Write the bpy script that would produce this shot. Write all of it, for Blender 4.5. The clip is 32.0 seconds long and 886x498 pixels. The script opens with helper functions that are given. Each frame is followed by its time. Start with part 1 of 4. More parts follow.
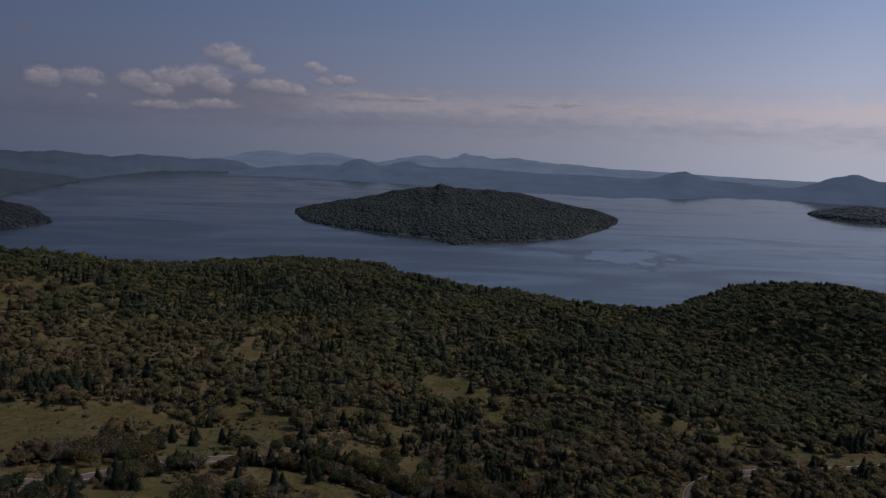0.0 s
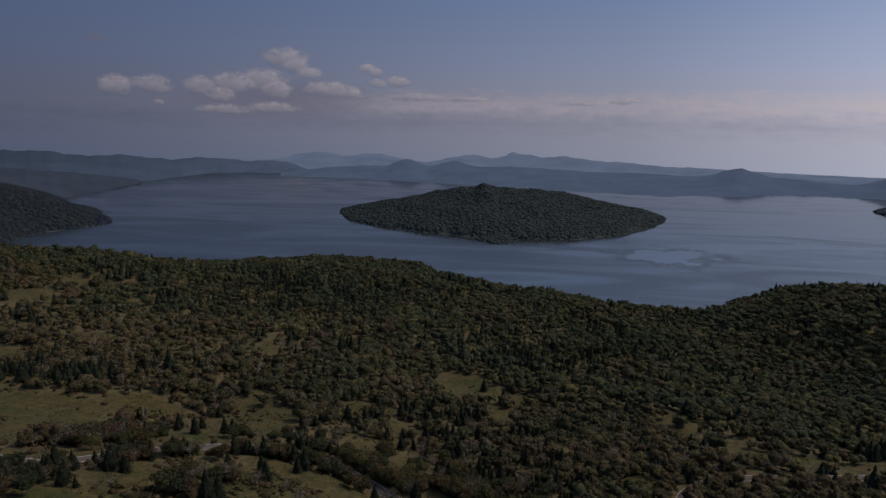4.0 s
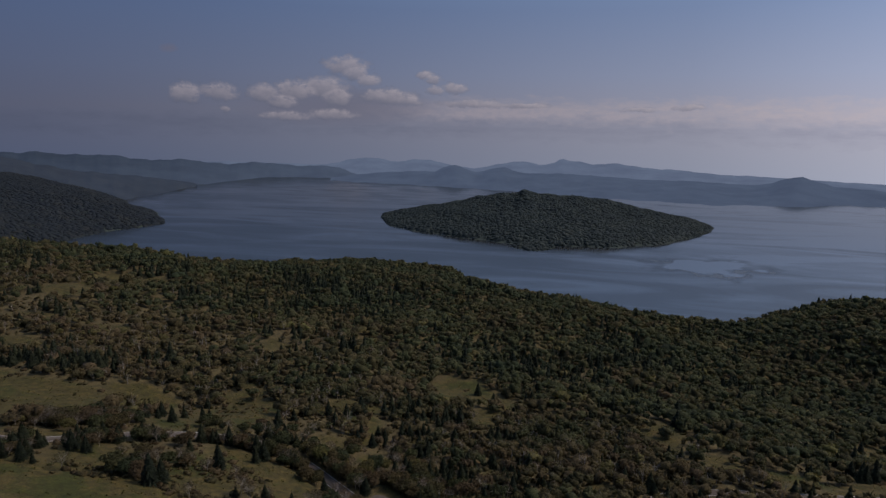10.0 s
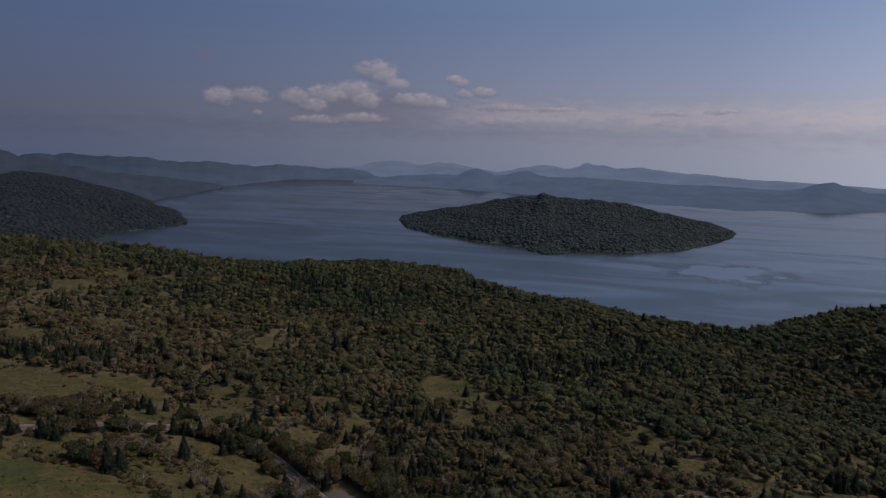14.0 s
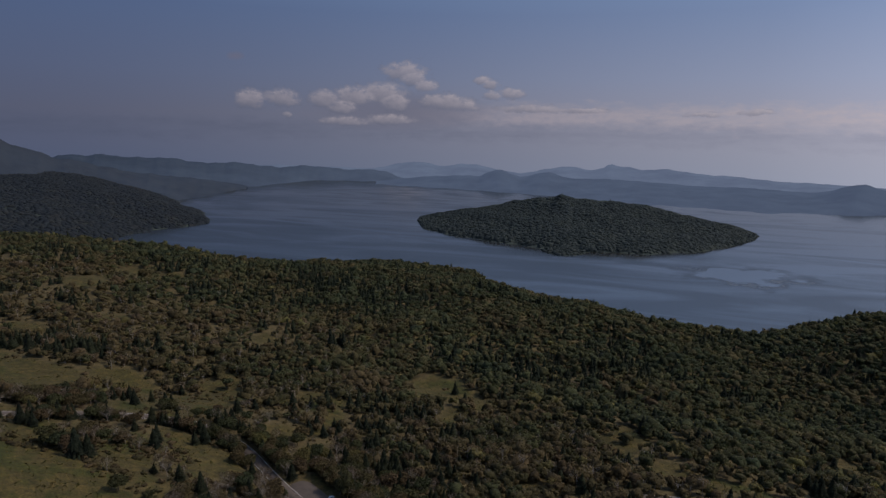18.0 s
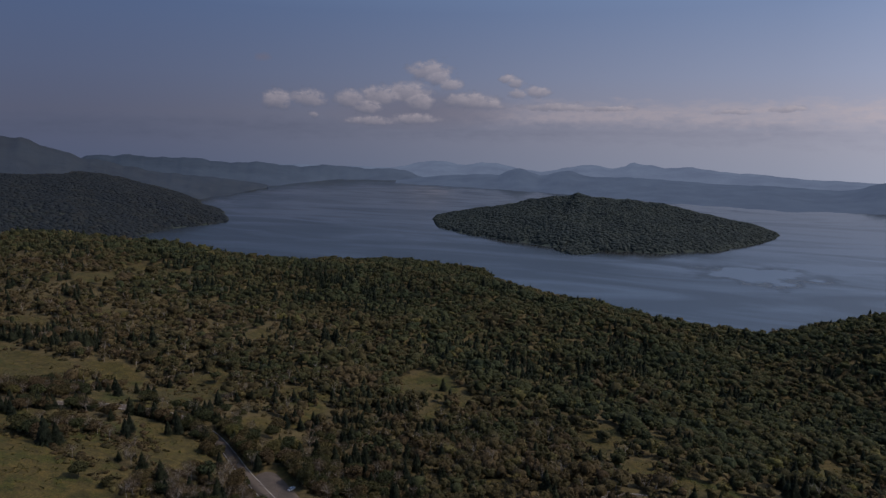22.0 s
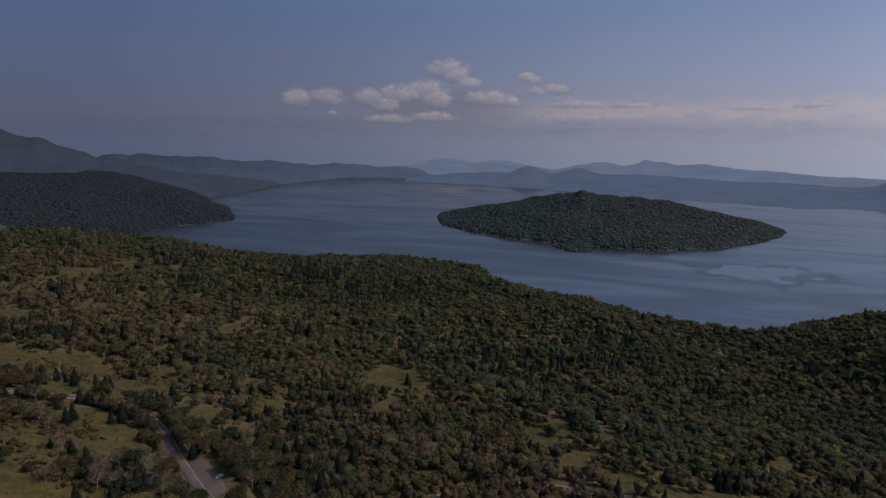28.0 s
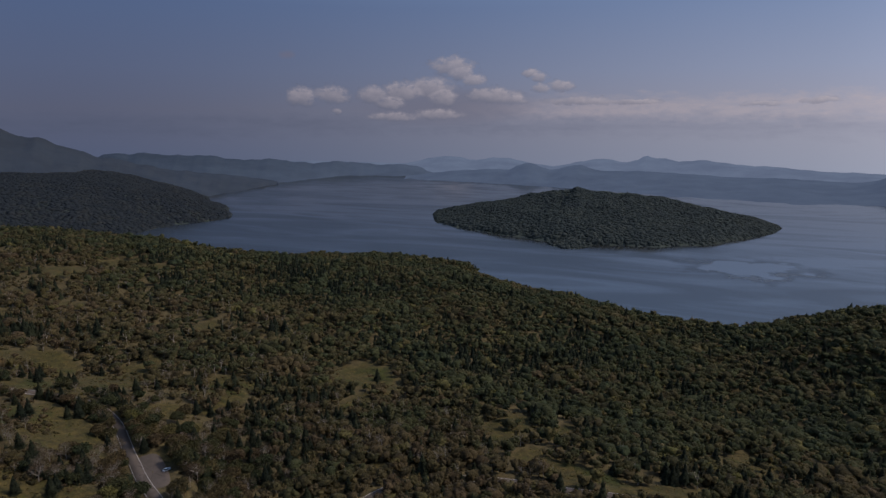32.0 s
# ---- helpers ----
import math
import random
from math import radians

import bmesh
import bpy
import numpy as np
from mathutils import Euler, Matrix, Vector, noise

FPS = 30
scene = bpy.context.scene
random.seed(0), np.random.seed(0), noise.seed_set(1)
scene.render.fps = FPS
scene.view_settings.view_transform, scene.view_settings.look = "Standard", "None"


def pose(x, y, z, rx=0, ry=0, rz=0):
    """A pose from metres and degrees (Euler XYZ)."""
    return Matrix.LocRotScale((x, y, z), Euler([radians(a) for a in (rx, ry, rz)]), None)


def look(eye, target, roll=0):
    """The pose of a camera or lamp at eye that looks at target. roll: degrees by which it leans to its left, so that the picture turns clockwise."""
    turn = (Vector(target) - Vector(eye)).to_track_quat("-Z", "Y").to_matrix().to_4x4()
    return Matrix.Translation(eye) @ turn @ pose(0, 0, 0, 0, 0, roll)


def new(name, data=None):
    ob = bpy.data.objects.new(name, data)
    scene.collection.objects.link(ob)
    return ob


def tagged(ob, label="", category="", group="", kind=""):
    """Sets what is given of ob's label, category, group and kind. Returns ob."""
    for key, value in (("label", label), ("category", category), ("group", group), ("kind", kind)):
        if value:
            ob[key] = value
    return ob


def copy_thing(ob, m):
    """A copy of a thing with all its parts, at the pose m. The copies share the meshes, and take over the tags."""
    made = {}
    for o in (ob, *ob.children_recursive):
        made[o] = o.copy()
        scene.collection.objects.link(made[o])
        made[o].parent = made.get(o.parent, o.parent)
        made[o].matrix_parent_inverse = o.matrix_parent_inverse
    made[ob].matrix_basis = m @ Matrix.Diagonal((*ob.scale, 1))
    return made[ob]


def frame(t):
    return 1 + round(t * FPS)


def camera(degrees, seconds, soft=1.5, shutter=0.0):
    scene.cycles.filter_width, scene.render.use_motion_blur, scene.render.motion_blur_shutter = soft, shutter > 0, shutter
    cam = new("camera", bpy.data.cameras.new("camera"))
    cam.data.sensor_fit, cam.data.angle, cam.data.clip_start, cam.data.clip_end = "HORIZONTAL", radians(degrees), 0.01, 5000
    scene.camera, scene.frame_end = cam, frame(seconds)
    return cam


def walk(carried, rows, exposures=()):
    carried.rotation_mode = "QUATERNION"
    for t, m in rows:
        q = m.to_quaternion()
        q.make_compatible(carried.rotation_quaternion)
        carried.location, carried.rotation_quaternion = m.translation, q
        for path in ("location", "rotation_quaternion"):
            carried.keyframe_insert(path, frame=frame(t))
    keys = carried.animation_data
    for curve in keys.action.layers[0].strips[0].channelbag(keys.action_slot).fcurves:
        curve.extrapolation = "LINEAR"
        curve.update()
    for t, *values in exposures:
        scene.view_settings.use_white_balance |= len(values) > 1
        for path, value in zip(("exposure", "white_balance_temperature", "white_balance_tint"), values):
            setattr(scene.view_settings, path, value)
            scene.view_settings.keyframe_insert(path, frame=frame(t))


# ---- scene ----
FOV = 71.96
SUN_AZIMUTH, SUN_ELEVATION = 66.0, 44.0   # degrees, clockwise from +y

# seconds, x, y, z, yaw to the left, pitch, roll
ROWS = [
    (0, 0.00, 0.00, 329.92, -0.000, -11.708, 1.842),
    (1, 9.37, -1.07, 330.03, 1.327, -11.787, 1.553),
    (2, 18.59, -1.80, 330.14, 2.612, -11.839, 1.278),
    (3, 27.70, -2.19, 330.22, 3.850, -11.857, 1.044),
    (4, 36.88, -2.46, 330.20, 5.056, -11.851, 0.888),
    (5, 46.06, -2.65, 330.12, 6.164, -11.801, 0.802),
    (6, 55.10, -2.72, 330.03, 7.161, -11.715, 0.770),
    (7, 63.90, -2.59, 329.93, 8.093, -11.629, 0.782),
    (8, 72.66, -2.26, 329.79, 8.920, -11.540, 0.825),
    (9, 81.57, -1.78, 329.59, 9.609, -11.442, 0.884),
    (10, 90.52, -1.11, 329.37, 10.232, -11.337, 0.943),
    (11, 99.37, -0.24, 329.18, 10.872, -11.234, 0.990),
    (12, 108.17, 0.70, 329.01, 11.528, -11.149, 1.027),
    (13, 116.99, 1.60, 328.85, 12.184, -11.097, 1.057),
    (14, 125.81, 2.41, 328.63, 12.838, -11.062, 1.080),
    (15, 134.58, 3.14, 328.31, 13.490, -11.027, 1.094),
    (16, 143.25, 3.96, 327.95, 14.141, -10.994, 1.090),
    (17, 151.80, 5.01, 327.62, 14.787, -10.971, 1.060),
    (18, 160.35, 6.31, 327.37, 15.419, -10.964, 0.994),
    (19, 168.99, 7.83, 327.23, 16.027, -10.975, 0.891),
    (20, 177.64, 9.44, 327.13, 16.624, -11.003, 0.785),
    (21, 186.20, 11.04, 327.01, 17.218, -11.046, 0.709),
    (22, 194.70, 12.63, 326.90, 17.783, -11.088, 0.667),
    (23, 203.21, 14.22, 326.83, 18.282, -11.119, 0.652),
    (24, 211.65, 15.86, 326.78, 18.684, -11.144, 0.643),
    (25, 220.00, 17.57, 326.73, 18.969, -11.172, 0.622),
    (26, 228.35, 19.40, 326.65, 19.179, -11.206, 0.569),
    (27, 236.79, 21.37, 326.52, 19.360, -11.246, 0.475),
    (28, 245.31, 23.47, 326.38, 19.519, -11.287, 0.362),
    (29, 253.85, 25.62, 326.29, 19.656, -11.328, 0.254),
    (30, 262.47, 27.66, 326.28, 19.781, -11.376, 0.158),
    (31, 271.20, 29.46, 326.40, 19.902, -11.440, 0.073),
    (32, 279.99, 31.11, 326.59, 20.021, -11.513, -0.006),
]


def eye_pose(x, y, z, yaw, pitch, roll):
    a, b = radians(yaw), radians(pitch)
    ahead = Vector((-math.sin(a) * math.cos(b), math.cos(a) * math.cos(b), math.sin(b)))
    return look((x, y, z), Vector((x, y, z)) + ahead * 100, roll)


cam = camera(FOV, 32.0, soft=1.42)
walk(cam, [(t, eye_pose(*p)) for t, *p in ROWS], exposures=[(0.0, -1.34), (6.0, -1.2), (13.0, -1.12), (32.0, -1.0)])

# ---- light ----
world = bpy.data.worlds.new("sky")
scene.world = world
world.use_nodes = True
wn, wl = world.node_tree.nodes, world.node_tree.links
sky = wn.new("ShaderNodeTexSky")
sky.sky_type, sky.sun_disc = "NISHITA", False
sky.sun_elevation, sky.sun_rotation = radians(SUN_ELEVATION), radians(SUN_AZIMUTH)
sky.air_density, sky.dust_density, sky.ozone_density = 1.0, 1.5, 1.5


def wmath(op, *args, clamp=False):
    k = wn.new("ShaderNodeMath")
    k.operation, k.use_clamp = op, clamp
    for i, v in enumerate(args):
        if isinstance(v, (int, float)):
            k.inputs[i].default_value = v
        else:
            wl.new(v, k.inputs[i])
    return k.outputs[0]


def wmix(fac, c1, c2, mode="MIX"):
    m = wn.new("ShaderNodeMix")
    m.data_type, m.blend_type = "RGBA", mode
    for sock, v in ((m.inputs[0], fac), (m.inputs[6], c1), (m.inputs[7], c2)):
        if isinstance(v, (int, float)):
            sock.default_value = v
        elif isinstance(v, tuple):
            sock.default_value = (*v, 1)
        else:
            wl.new(v, sock)
    return m.outputs[2]


def wramp(value, stops):
    r = wn.new("ShaderNodeValToRGB")
    els = r.color_ramp.elements
    while len(els) < len(stops):
        els.new(0.5)
    for e, (p, c) in zip(els, stops):
        e.position, e.color = p, (*c, 1)
    wl.new(value, r.inputs[0])
    return r.outputs[0]


def srgb(r, g, b, gain=2.06):
    return tuple(((c / 255 + 0.055) / 1.055) ** 2.4 * gain for c in (r, g, b))


way = wn.new("ShaderNodeTexCoord").outputs["Generated"]
split = wn.new("ShaderNodeSeparateXYZ")
wl.new(way, split.inputs[0])
bearing = wmath("MULTIPLY", wmath("ARCTAN2", split.outputs[0], split.outputs[1]), 57.2958)
rise = wmath("MULTIPLY", wmath("ARCSINE", split.outputs[2]), 57.2958)


def wnoise(sx, sy, detail, rough, shift=0.0):
    c = wn.new("ShaderNodeCombineXYZ")
    wl.new(wmath("MULTIPLY", bearing, sx), c.inputs[0])
    wl.new(wmath("MULTIPLY", rise, sy), c.inputs[1])
    c.inputs[2].default_value = shift
    t = wn.new("ShaderNodeTexNoise")
    t.inputs["Scale"].default_value, t.inputs["Detail"].default_value, t.inputs["Roughness"].default_value = 1.0, detail, rough
    wl.new(c.outputs[0], t.inputs["Vector"])
    return t.outputs[0]


# hazy air: paler towards the sun's side and the horizon
height = wmath("MULTIPLY_ADD", rise, 1 / 24, 4 / 24, clamp=True)
cool = wramp(height, [(0.0, srgb(78, 88, 113)), (0.12, srgb(84, 90, 113)), (0.22, srgb(88, 92, 113)), (0.36, srgb(86, 95, 122)), (0.62, srgb(79, 96, 131)), (1.0, srgb(63, 85, 126))])
warm = wramp(height, [(0.0, srgb(166, 169, 186)), (0.12, srgb(171, 170, 185)), (0.22, srgb(176, 173, 188)), (0.36, srgb(162, 169, 194)), (0.62, srgb(134, 152, 188)), (1.0, srgb(102, 128, 174))])
side = wmath("POWER", wmath("MULTIPLY_ADD", bearing, 1 / 85, 53 / 85, clamp=True), 1.5)
air = wmix(side, cool, warm)
veil = wmath("MULTIPLY_ADD", rise, -1 / 40, 1.25, clamp=True)
air = wmix(veil, wmix(1.0, sky.outputs[0], (0.372, 0.348, 0.328), "MULTIPLY"), air)

# long stratus bank over the far shore
streak = wnoise(0.11, 1.1, 5, 0.6, 3.0)
puff = wnoise(0.55, 1.3, 5, 0.6, 7.0)
billow_far = wnoise(0.8, 1.5, 6, 0.64, 15.0)
top = wmath("ADD", rise, wmath("MULTIPLY_ADD", puff, -2.6, 1.3))
bank = wmath("MULTIPLY", wmath("MULTIPLY_ADD", wmath("ABSOLUTE", wmath("SUBTRACT", top, 1.45)), -1 / 1.35, 1.0, clamp=True), wmath("MULTIPLY_ADD", bearing, 1 / 14, 22 / 14, clamp=True))
bank = wmath("MULTIPLY", bank, wmath("MULTIPLY_ADD", streak, 2.8, -0.5, clamp=True))
bank = wmath("MULTIPLY", bank, wmath("MULTIPLY_ADD", billow_far, 2.4, -0.35, clamp=True))
air = wmix(wmath("MULTIPLY", bank, 1.25, clamp=True), air, wmix(side, srgb(122, 117, 131), srgb(184, 175, 184)))
under = wmath("MULTIPLY", wmath("MULTIPLY_ADD", wmath("ABSOLUTE", wmath("SUBTRACT", top, -0.1)), -1 / 1.3, 1.0, clamp=True), wmath("MULTIPLY_ADD", streak, 2.2, -0.6, clamp=True))
air = wmix(wmath("MULTIPLY", under, 0.55), air, wmix(side, srgb(76, 82, 102), srgb(138, 137, 156)))

# cumulus: bearing, elevation, half width, half height
CUMULUS = [(-32.8, 2.30, 1.55, 1.10), (-30.1, 2.50, 1.80, 0.97), (-29.6, 1.13, 0.50, 0.39), (-26.4, 2.52, 1.49, 1.04), (-24.8, 1.85, 1.37, 0.78), (-23.7, 2.77, 2.11, 1.17), (-21.2, 3.10, 2.48, 1.17), (-19.9, 2.32, 1.61, 1.04),
           (-19.2, 5.00, 2.24, 1.17), (-18.3, 4.43, 1.37, 0.78), (-24.6, 0.65, 2.61, 0.58), (-20.5, 0.85, 2.61, 0.58), (-17.2, 3.85, 1.12, 0.71), (-16.5, 2.56, 1.37, 0.78), (-15.2, 2.47, 2.36, 0.91), (-13.6, 2.18, 1.37, 0.58),
           (-12.1, 4.47, 0.93, 0.52), (-11.4, 4.13, 0.87, 0.58), (-9.5, 3.35, 1.40, 0.58), (-11.2, 3.15, 0.87, 0.52), (-7.4, 2.02, 3.73, 0.45), (-3.0, 1.94, 2.48, 0.32), (7.1, 1.66, 1.86, 0.26), (11.0, 1.87, 1.37, 0.32)]
warp_a = wmath("MULTIPLY_ADD", wnoise(0.9, 1.3, 6, 0.62), 2.6, -1.3)
warp_e = wmath("MULTIPLY_ADD", wnoise(0.8, 1.2, 6, 0.62, 11.0), 1.3, -0.65)
wob_a, wob_e = wmath("MULTIPLY_ADD", warp_a, 0.36, bearing), wmath("MULTIPLY_ADD", warp_e, 0.42, rise)
billow = wnoise(1.1, 1.6, 7, 0.66, 5.0)
cover, glow = None, None
for ca, ce, cw, ch in CUMULUS:
    da = wmath("MULTIPLY_ADD", wob_a, 1 / cw, -ca / cw)
    de = wmath("MULTIPLY_ADD", wob_e, 1 / ch, -ce / ch)
    de = wmath("MINIMUM", de, wmath("MULTIPLY", de, 1.5))
    q = wmath("SUBTRACT", 1.15, wmath("SQRT", wmath("ADD", wmath("MULTIPLY", da, da), wmath("MULTIPLY", de, de))))
    lit = wmath("MULTIPLY", wmath("ADD", wmath("MULTIPLY_ADD", de, 0.5, 0.5), wmath("MULTIPLY", da, 0.15), clamp=True), wmath("MULTIPLY", q, 2.5, clamp=True))
    cover = q if cover is None else wmath("MAXIMUM", cover, q)
    glow = lit if glow is None else wmath("MAXIMUM", glow, lit)
cover = wmath("MULTIPLY_ADD", wmath("ADD", cover, wmath("MULTIPLY_ADD", billow, 1.9, -0.98)), 1.7, 0.0, clamp=True)
cover = wmath("SMOOTH_MIN", cover, 1.0, 0.3)
glow = wmath("MULTIPLY", glow, wmath("MULTIPLY_ADD", billow, 1.6, 0.15), clamp=True)
shroud = wmath("ADD", wmath("POWER", wmath("MULTIPLY_ADD", wob_a, 1 / 9.5, 20.0 / 9.5), 2.0), wmath("POWER", wmath("MULTIPLY_ADD", wob_e, 1 / 2.0, -1.7 / 2.0), 2.0))
shroud = wmath("MULTIPLY_ADD", shroud, -0.7, 0.7, clamp=True)
air = wmix(shroud, air, srgb(106, 105, 122))
cloud = wmix(glow, wmix(side, srgb(86, 90, 108), srgb(140, 138, 154)), wmix(side, srgb(158, 148, 156), srgb(186, 176, 182)))
air = wmix(wmath("MULTIPLY", cover, 0.8), air, cloud)
wisp = wmath("ADD", wmath("POWER", wmath("MULTIPLY_ADD", wob_a, 1 / 0.9, 33.8 / 0.9), 2.0), wmath("POWER", wmath("MULTIPLY_ADD", wob_e, 1 / 0.4, -6.0 / 0.4), 2.0))
air = wmix(wmath("MULTIPLY_ADD", wisp, -0.45, 0.45, clamp=True), air, srgb(110, 104, 118))
sunward = wmath("MULTIPLY_ADD", bearing, 1 / 26, -11 / 26, clamp=True)   # brighter air towards the sun
air = wmix(1.0, air, wmix(sunward, (0.965, 0.99, 1.0), (1.22, 1.23, 1.22)), "MULTIPLY")
wl.new(air, wn["Background"].inputs[0])
wn["Background"].inputs[1].default_value = 1.0

sun = new("sun", bpy.data.lights.new("sun", "SUN"))
sun.data.energy, sun.data.angle, sun.data.color = 4.4, radians(0.8), (1.0, 0.89, 0.74)
se, sa = radians(SUN_ELEVATION), radians(SUN_AZIMUTH)
sun.matrix_world = look((800 * math.sin(sa) * math.cos(se), 800 * math.cos(sa) * math.cos(se), 800 * math.sin(se)), (0, 0, 0))


# ---- materials ----
def material(name, rough=0.9):
    m = bpy.data.materials.new(name)
    m.use_nodes = True
    n, l = m.node_tree.nodes, m.node_tree.links
    b = n["Principled BSDF"]
    b.inputs["Roughness"].default_value = rough
    b.inputs["Specular IOR Level"].default_value = 0.2
    return m, n, l, b


def ramp(n, stops):
    r = n.new("ShaderNodeValToRGB")
    els = r.color_ramp.elements
    while len(els) < len(stops):
        els.new(0.5)
    for e, (p, c) in zip(els, stops):
        e.position, e.color = p, (*c, 1)
    return r


def noise_tex(n, l, scale, detail=4, rough=0.55, coord="Object"):
    c = n.new("ShaderNodeTexCoord")
    t = n.new("ShaderNodeTexNoise")
    t.inputs["Scale"].default_value, t.inputs["Detail"].default_value, t.inputs["Roughness"].default_value = scale, detail, rough
    l.new(c.outputs[coord], t.inputs["Vector"])
    return t


def mix_rgb(n, l, fac, a, b, mode="MIX"):
    m = n.new("ShaderNodeMix")
    m.data_type, m.blend_type = "RGBA", mode
    for sock, v in ((m.inputs[0], fac), (m.inputs[6], a), (m.inputs[7], b)):
        if isinstance(v, bpy.types.NodeSocket):
            l.new(v, sock)
        elif isinstance(v, tuple):
            sock.default_value = (*v, 1)
        else:
            sock.default_value = v
    return m.outputs[2]


def bump(n, l, b, height, strength, distance):
    k = n.new("ShaderNodeBump")
    k.inputs["Strength"].default_value, k.inputs["Distance"].default_value = strength, distance
    l.new(height, k.inputs["Height"])
    l.new(k.outputs[0], b.inputs["Normal"])


def leaf_material(name, stops, source, grain=0.75, contrast=0.5, spread=(0.6, 1.35), relief=1.6):
    """Foliage; source: "tint" (an attribute of the joined trees) or "object" (Object Info's Random)."""
    m, n, l, b = material(name, 0.85)
    if source == "tint":
        a = n.new("ShaderNodeAttribute")
        a.attribute_name = "tint"
        val = a.outputs["Fac"]
    else:
        val = n.new("ShaderNodeObjectInfo").outputs["Random"]
    r = ramp(n, stops)
    l.new(val, r.inputs[0])
    g = n.new("ShaderNodeNewGeometry")
    v = n.new("ShaderNodeMapRange")
    v.inputs[3].default_value, v.inputs[4].default_value = spread
    l.new(g.outputs["Random Per Island"], v.inputs[0])
    col = mix_rgb(n, l, 1.0, r.outputs[0], v.outputs[0], "MULTIPLY")
    t = noise_tex(n, l, grain, 4, 0.75)
    lo, hi = 1 - contrast, 1 + contrast
    r2 = ramp(n, [(0.34, (lo, lo, lo)), (0.5, (1.0, 1.0, 1.0)), (0.68, (hi, hi * 0.98, hi * 0.93))])
    l.new(t.outputs[0], r2.inputs[0])
    bump(n, l, b, t.outputs[0], 1.0, relief)
    col = mix_rgb(n, l, 1.0, col, r2.outputs[0], "MULTIPLY")
    l.new(col, b.inputs["Base Color"])
    thin, both = n.new("ShaderNodeBsdfTranslucent"), n.new("ShaderNodeMixShader")
    l.new(mix_rgb(n, l, 1.0, col, (1.15, 1.1, 0.85), "MULTIPLY"), thin.inputs[0])
    both.inputs[0].default_value = 0.45
    l.new(b.outputs[0], both.inputs[1])
    l.new(thin.outputs[0], both.inputs[2])
    l.new(both.outputs[0], n["Material Output"].inputs[0])
    return m


BROAD = [(0.0, (0.040, 0.050, 0.025)), (0.25, (0.056, 0.060, 0.026)), (0.5, (0.072, 0.062, 0.028)), (0.72, (0.085, 0.064, 0.031)), (0.88, (0.093, 0.066, 0.038)), (1.0, (0.111, 0.104, 0.035))]
CONI = [(0.0, (0.018, 0.025, 0.016)), (1.0, (0.035, 0.041, 0.021))]
M_broad_far = leaf_material("broadleaf_canopy", BROAD, "tint", 0.9, 0.55, (0.66, 1.35), 0.8)
M_brown = leaf_material("thin_brown_leaves", [(0.0, (0.074, 0.057, 0.037)), (0.5, (0.098, 0.071, 0.050)), (1.0, (0.084, 0.079, 0.040))], "object", 1.4, 0.5, (0.6, 1.4), 0.4)
M_broad = leaf_material("broadleaf_leaves", BROAD, "object", 1.4, 0.5, (0.6, 1.35), 0.5)
M_coni_far = leaf_material("conifer_canopy", CONI, "tint")
M_coni = leaf_material("conifer_needles", CONI, "object")


def bark_material(name, dark, light, scale):
    m, n, l, b = material(name, 0.9)
    t = noise_tex(n, l, scale, 4)
    r = ramp(n, [(0.35, dark), (0.65, light)])
    l.new(t.outputs[0], r.inputs[0])
    l.new(r.outputs[0], b.inputs["Base Color"])
    bump(n, l, b, t.outputs[0], 0.5, 0.05)
    return m


M_bark = bark_material("brown_bark", (0.06, 0.045, 0.035), (0.16, 0.13, 0.10), 6)
M_birch = bark_material("birch_bark", (0.15, 0.125, 0.105), (0.33, 0.29, 0.25), 3)


def ground_material():
    m, n, l, b = material("grass_and_forest_floor", 0.95)
    a = n.new("ShaderNodeAttribute")
    a.attribute_name = "meadow"
    big = noise_tex(n, l, 0.03, 7, 0.72)
    small = noise_tex(n, l, 0.2, 8, 0.8)
    fine = noise_tex(n, l, 1.3, 3, 0.7)
    floor = ramp(n, [(0.32, (0.033, 0.030, 0.013)), (0.48, (0.070, 0.053, 0.026)), (0.58, (0.092, 0.072, 0.034)), (0.72, (0.074, 0.074, 0.030))])
    l.new(small.outputs[0], floor.inputs[0])
    grass = ramp(n, [(0.32, (0.028, 0.034, 0.008)), (0.43, (0.038, 0.038, 0.010)), (0.50, (0.061, 0.046, 0.017)), (0.58, (0.040, 0.036, 0.011)), (0.70, (0.061, 0.043, 0.018))])
    l.new(big.outputs[0], grass.inputs[0])
    tuft = ramp(n, [(0.36, (0.40, 0.44, 0.38)), (0.47, (0.92, 0.94, 0.95)), (0.64, (1.5, 1.38, 1.12))])
    l.new(small.outputs[0], tuft.inputs[0])
    g2 = mix_rgb(n, l, 1.0, grass.outputs[0], tuft.outputs[0], "MULTIPLY")
    c = mix_rgb(n, l, a.outputs["Fac"], floor.outputs[0], g2)
    tf = ramp(n, [(0.34, (0.58, 0.6, 0.58)), (0.66, (1.42, 1.38, 1.3))])
    l.new(fine.outputs[0], tf.inputs[0])
    l.new(mix_rgb(n, l, 1.0, c, tf.outputs[0], "MULTIPLY"), b.inputs["Base Color"])
    bump(n, l, b, small.outputs[0], 0.6, 1.0)
    return m


M_ground = ground_material()


CALM = (580.0, 1685.0)


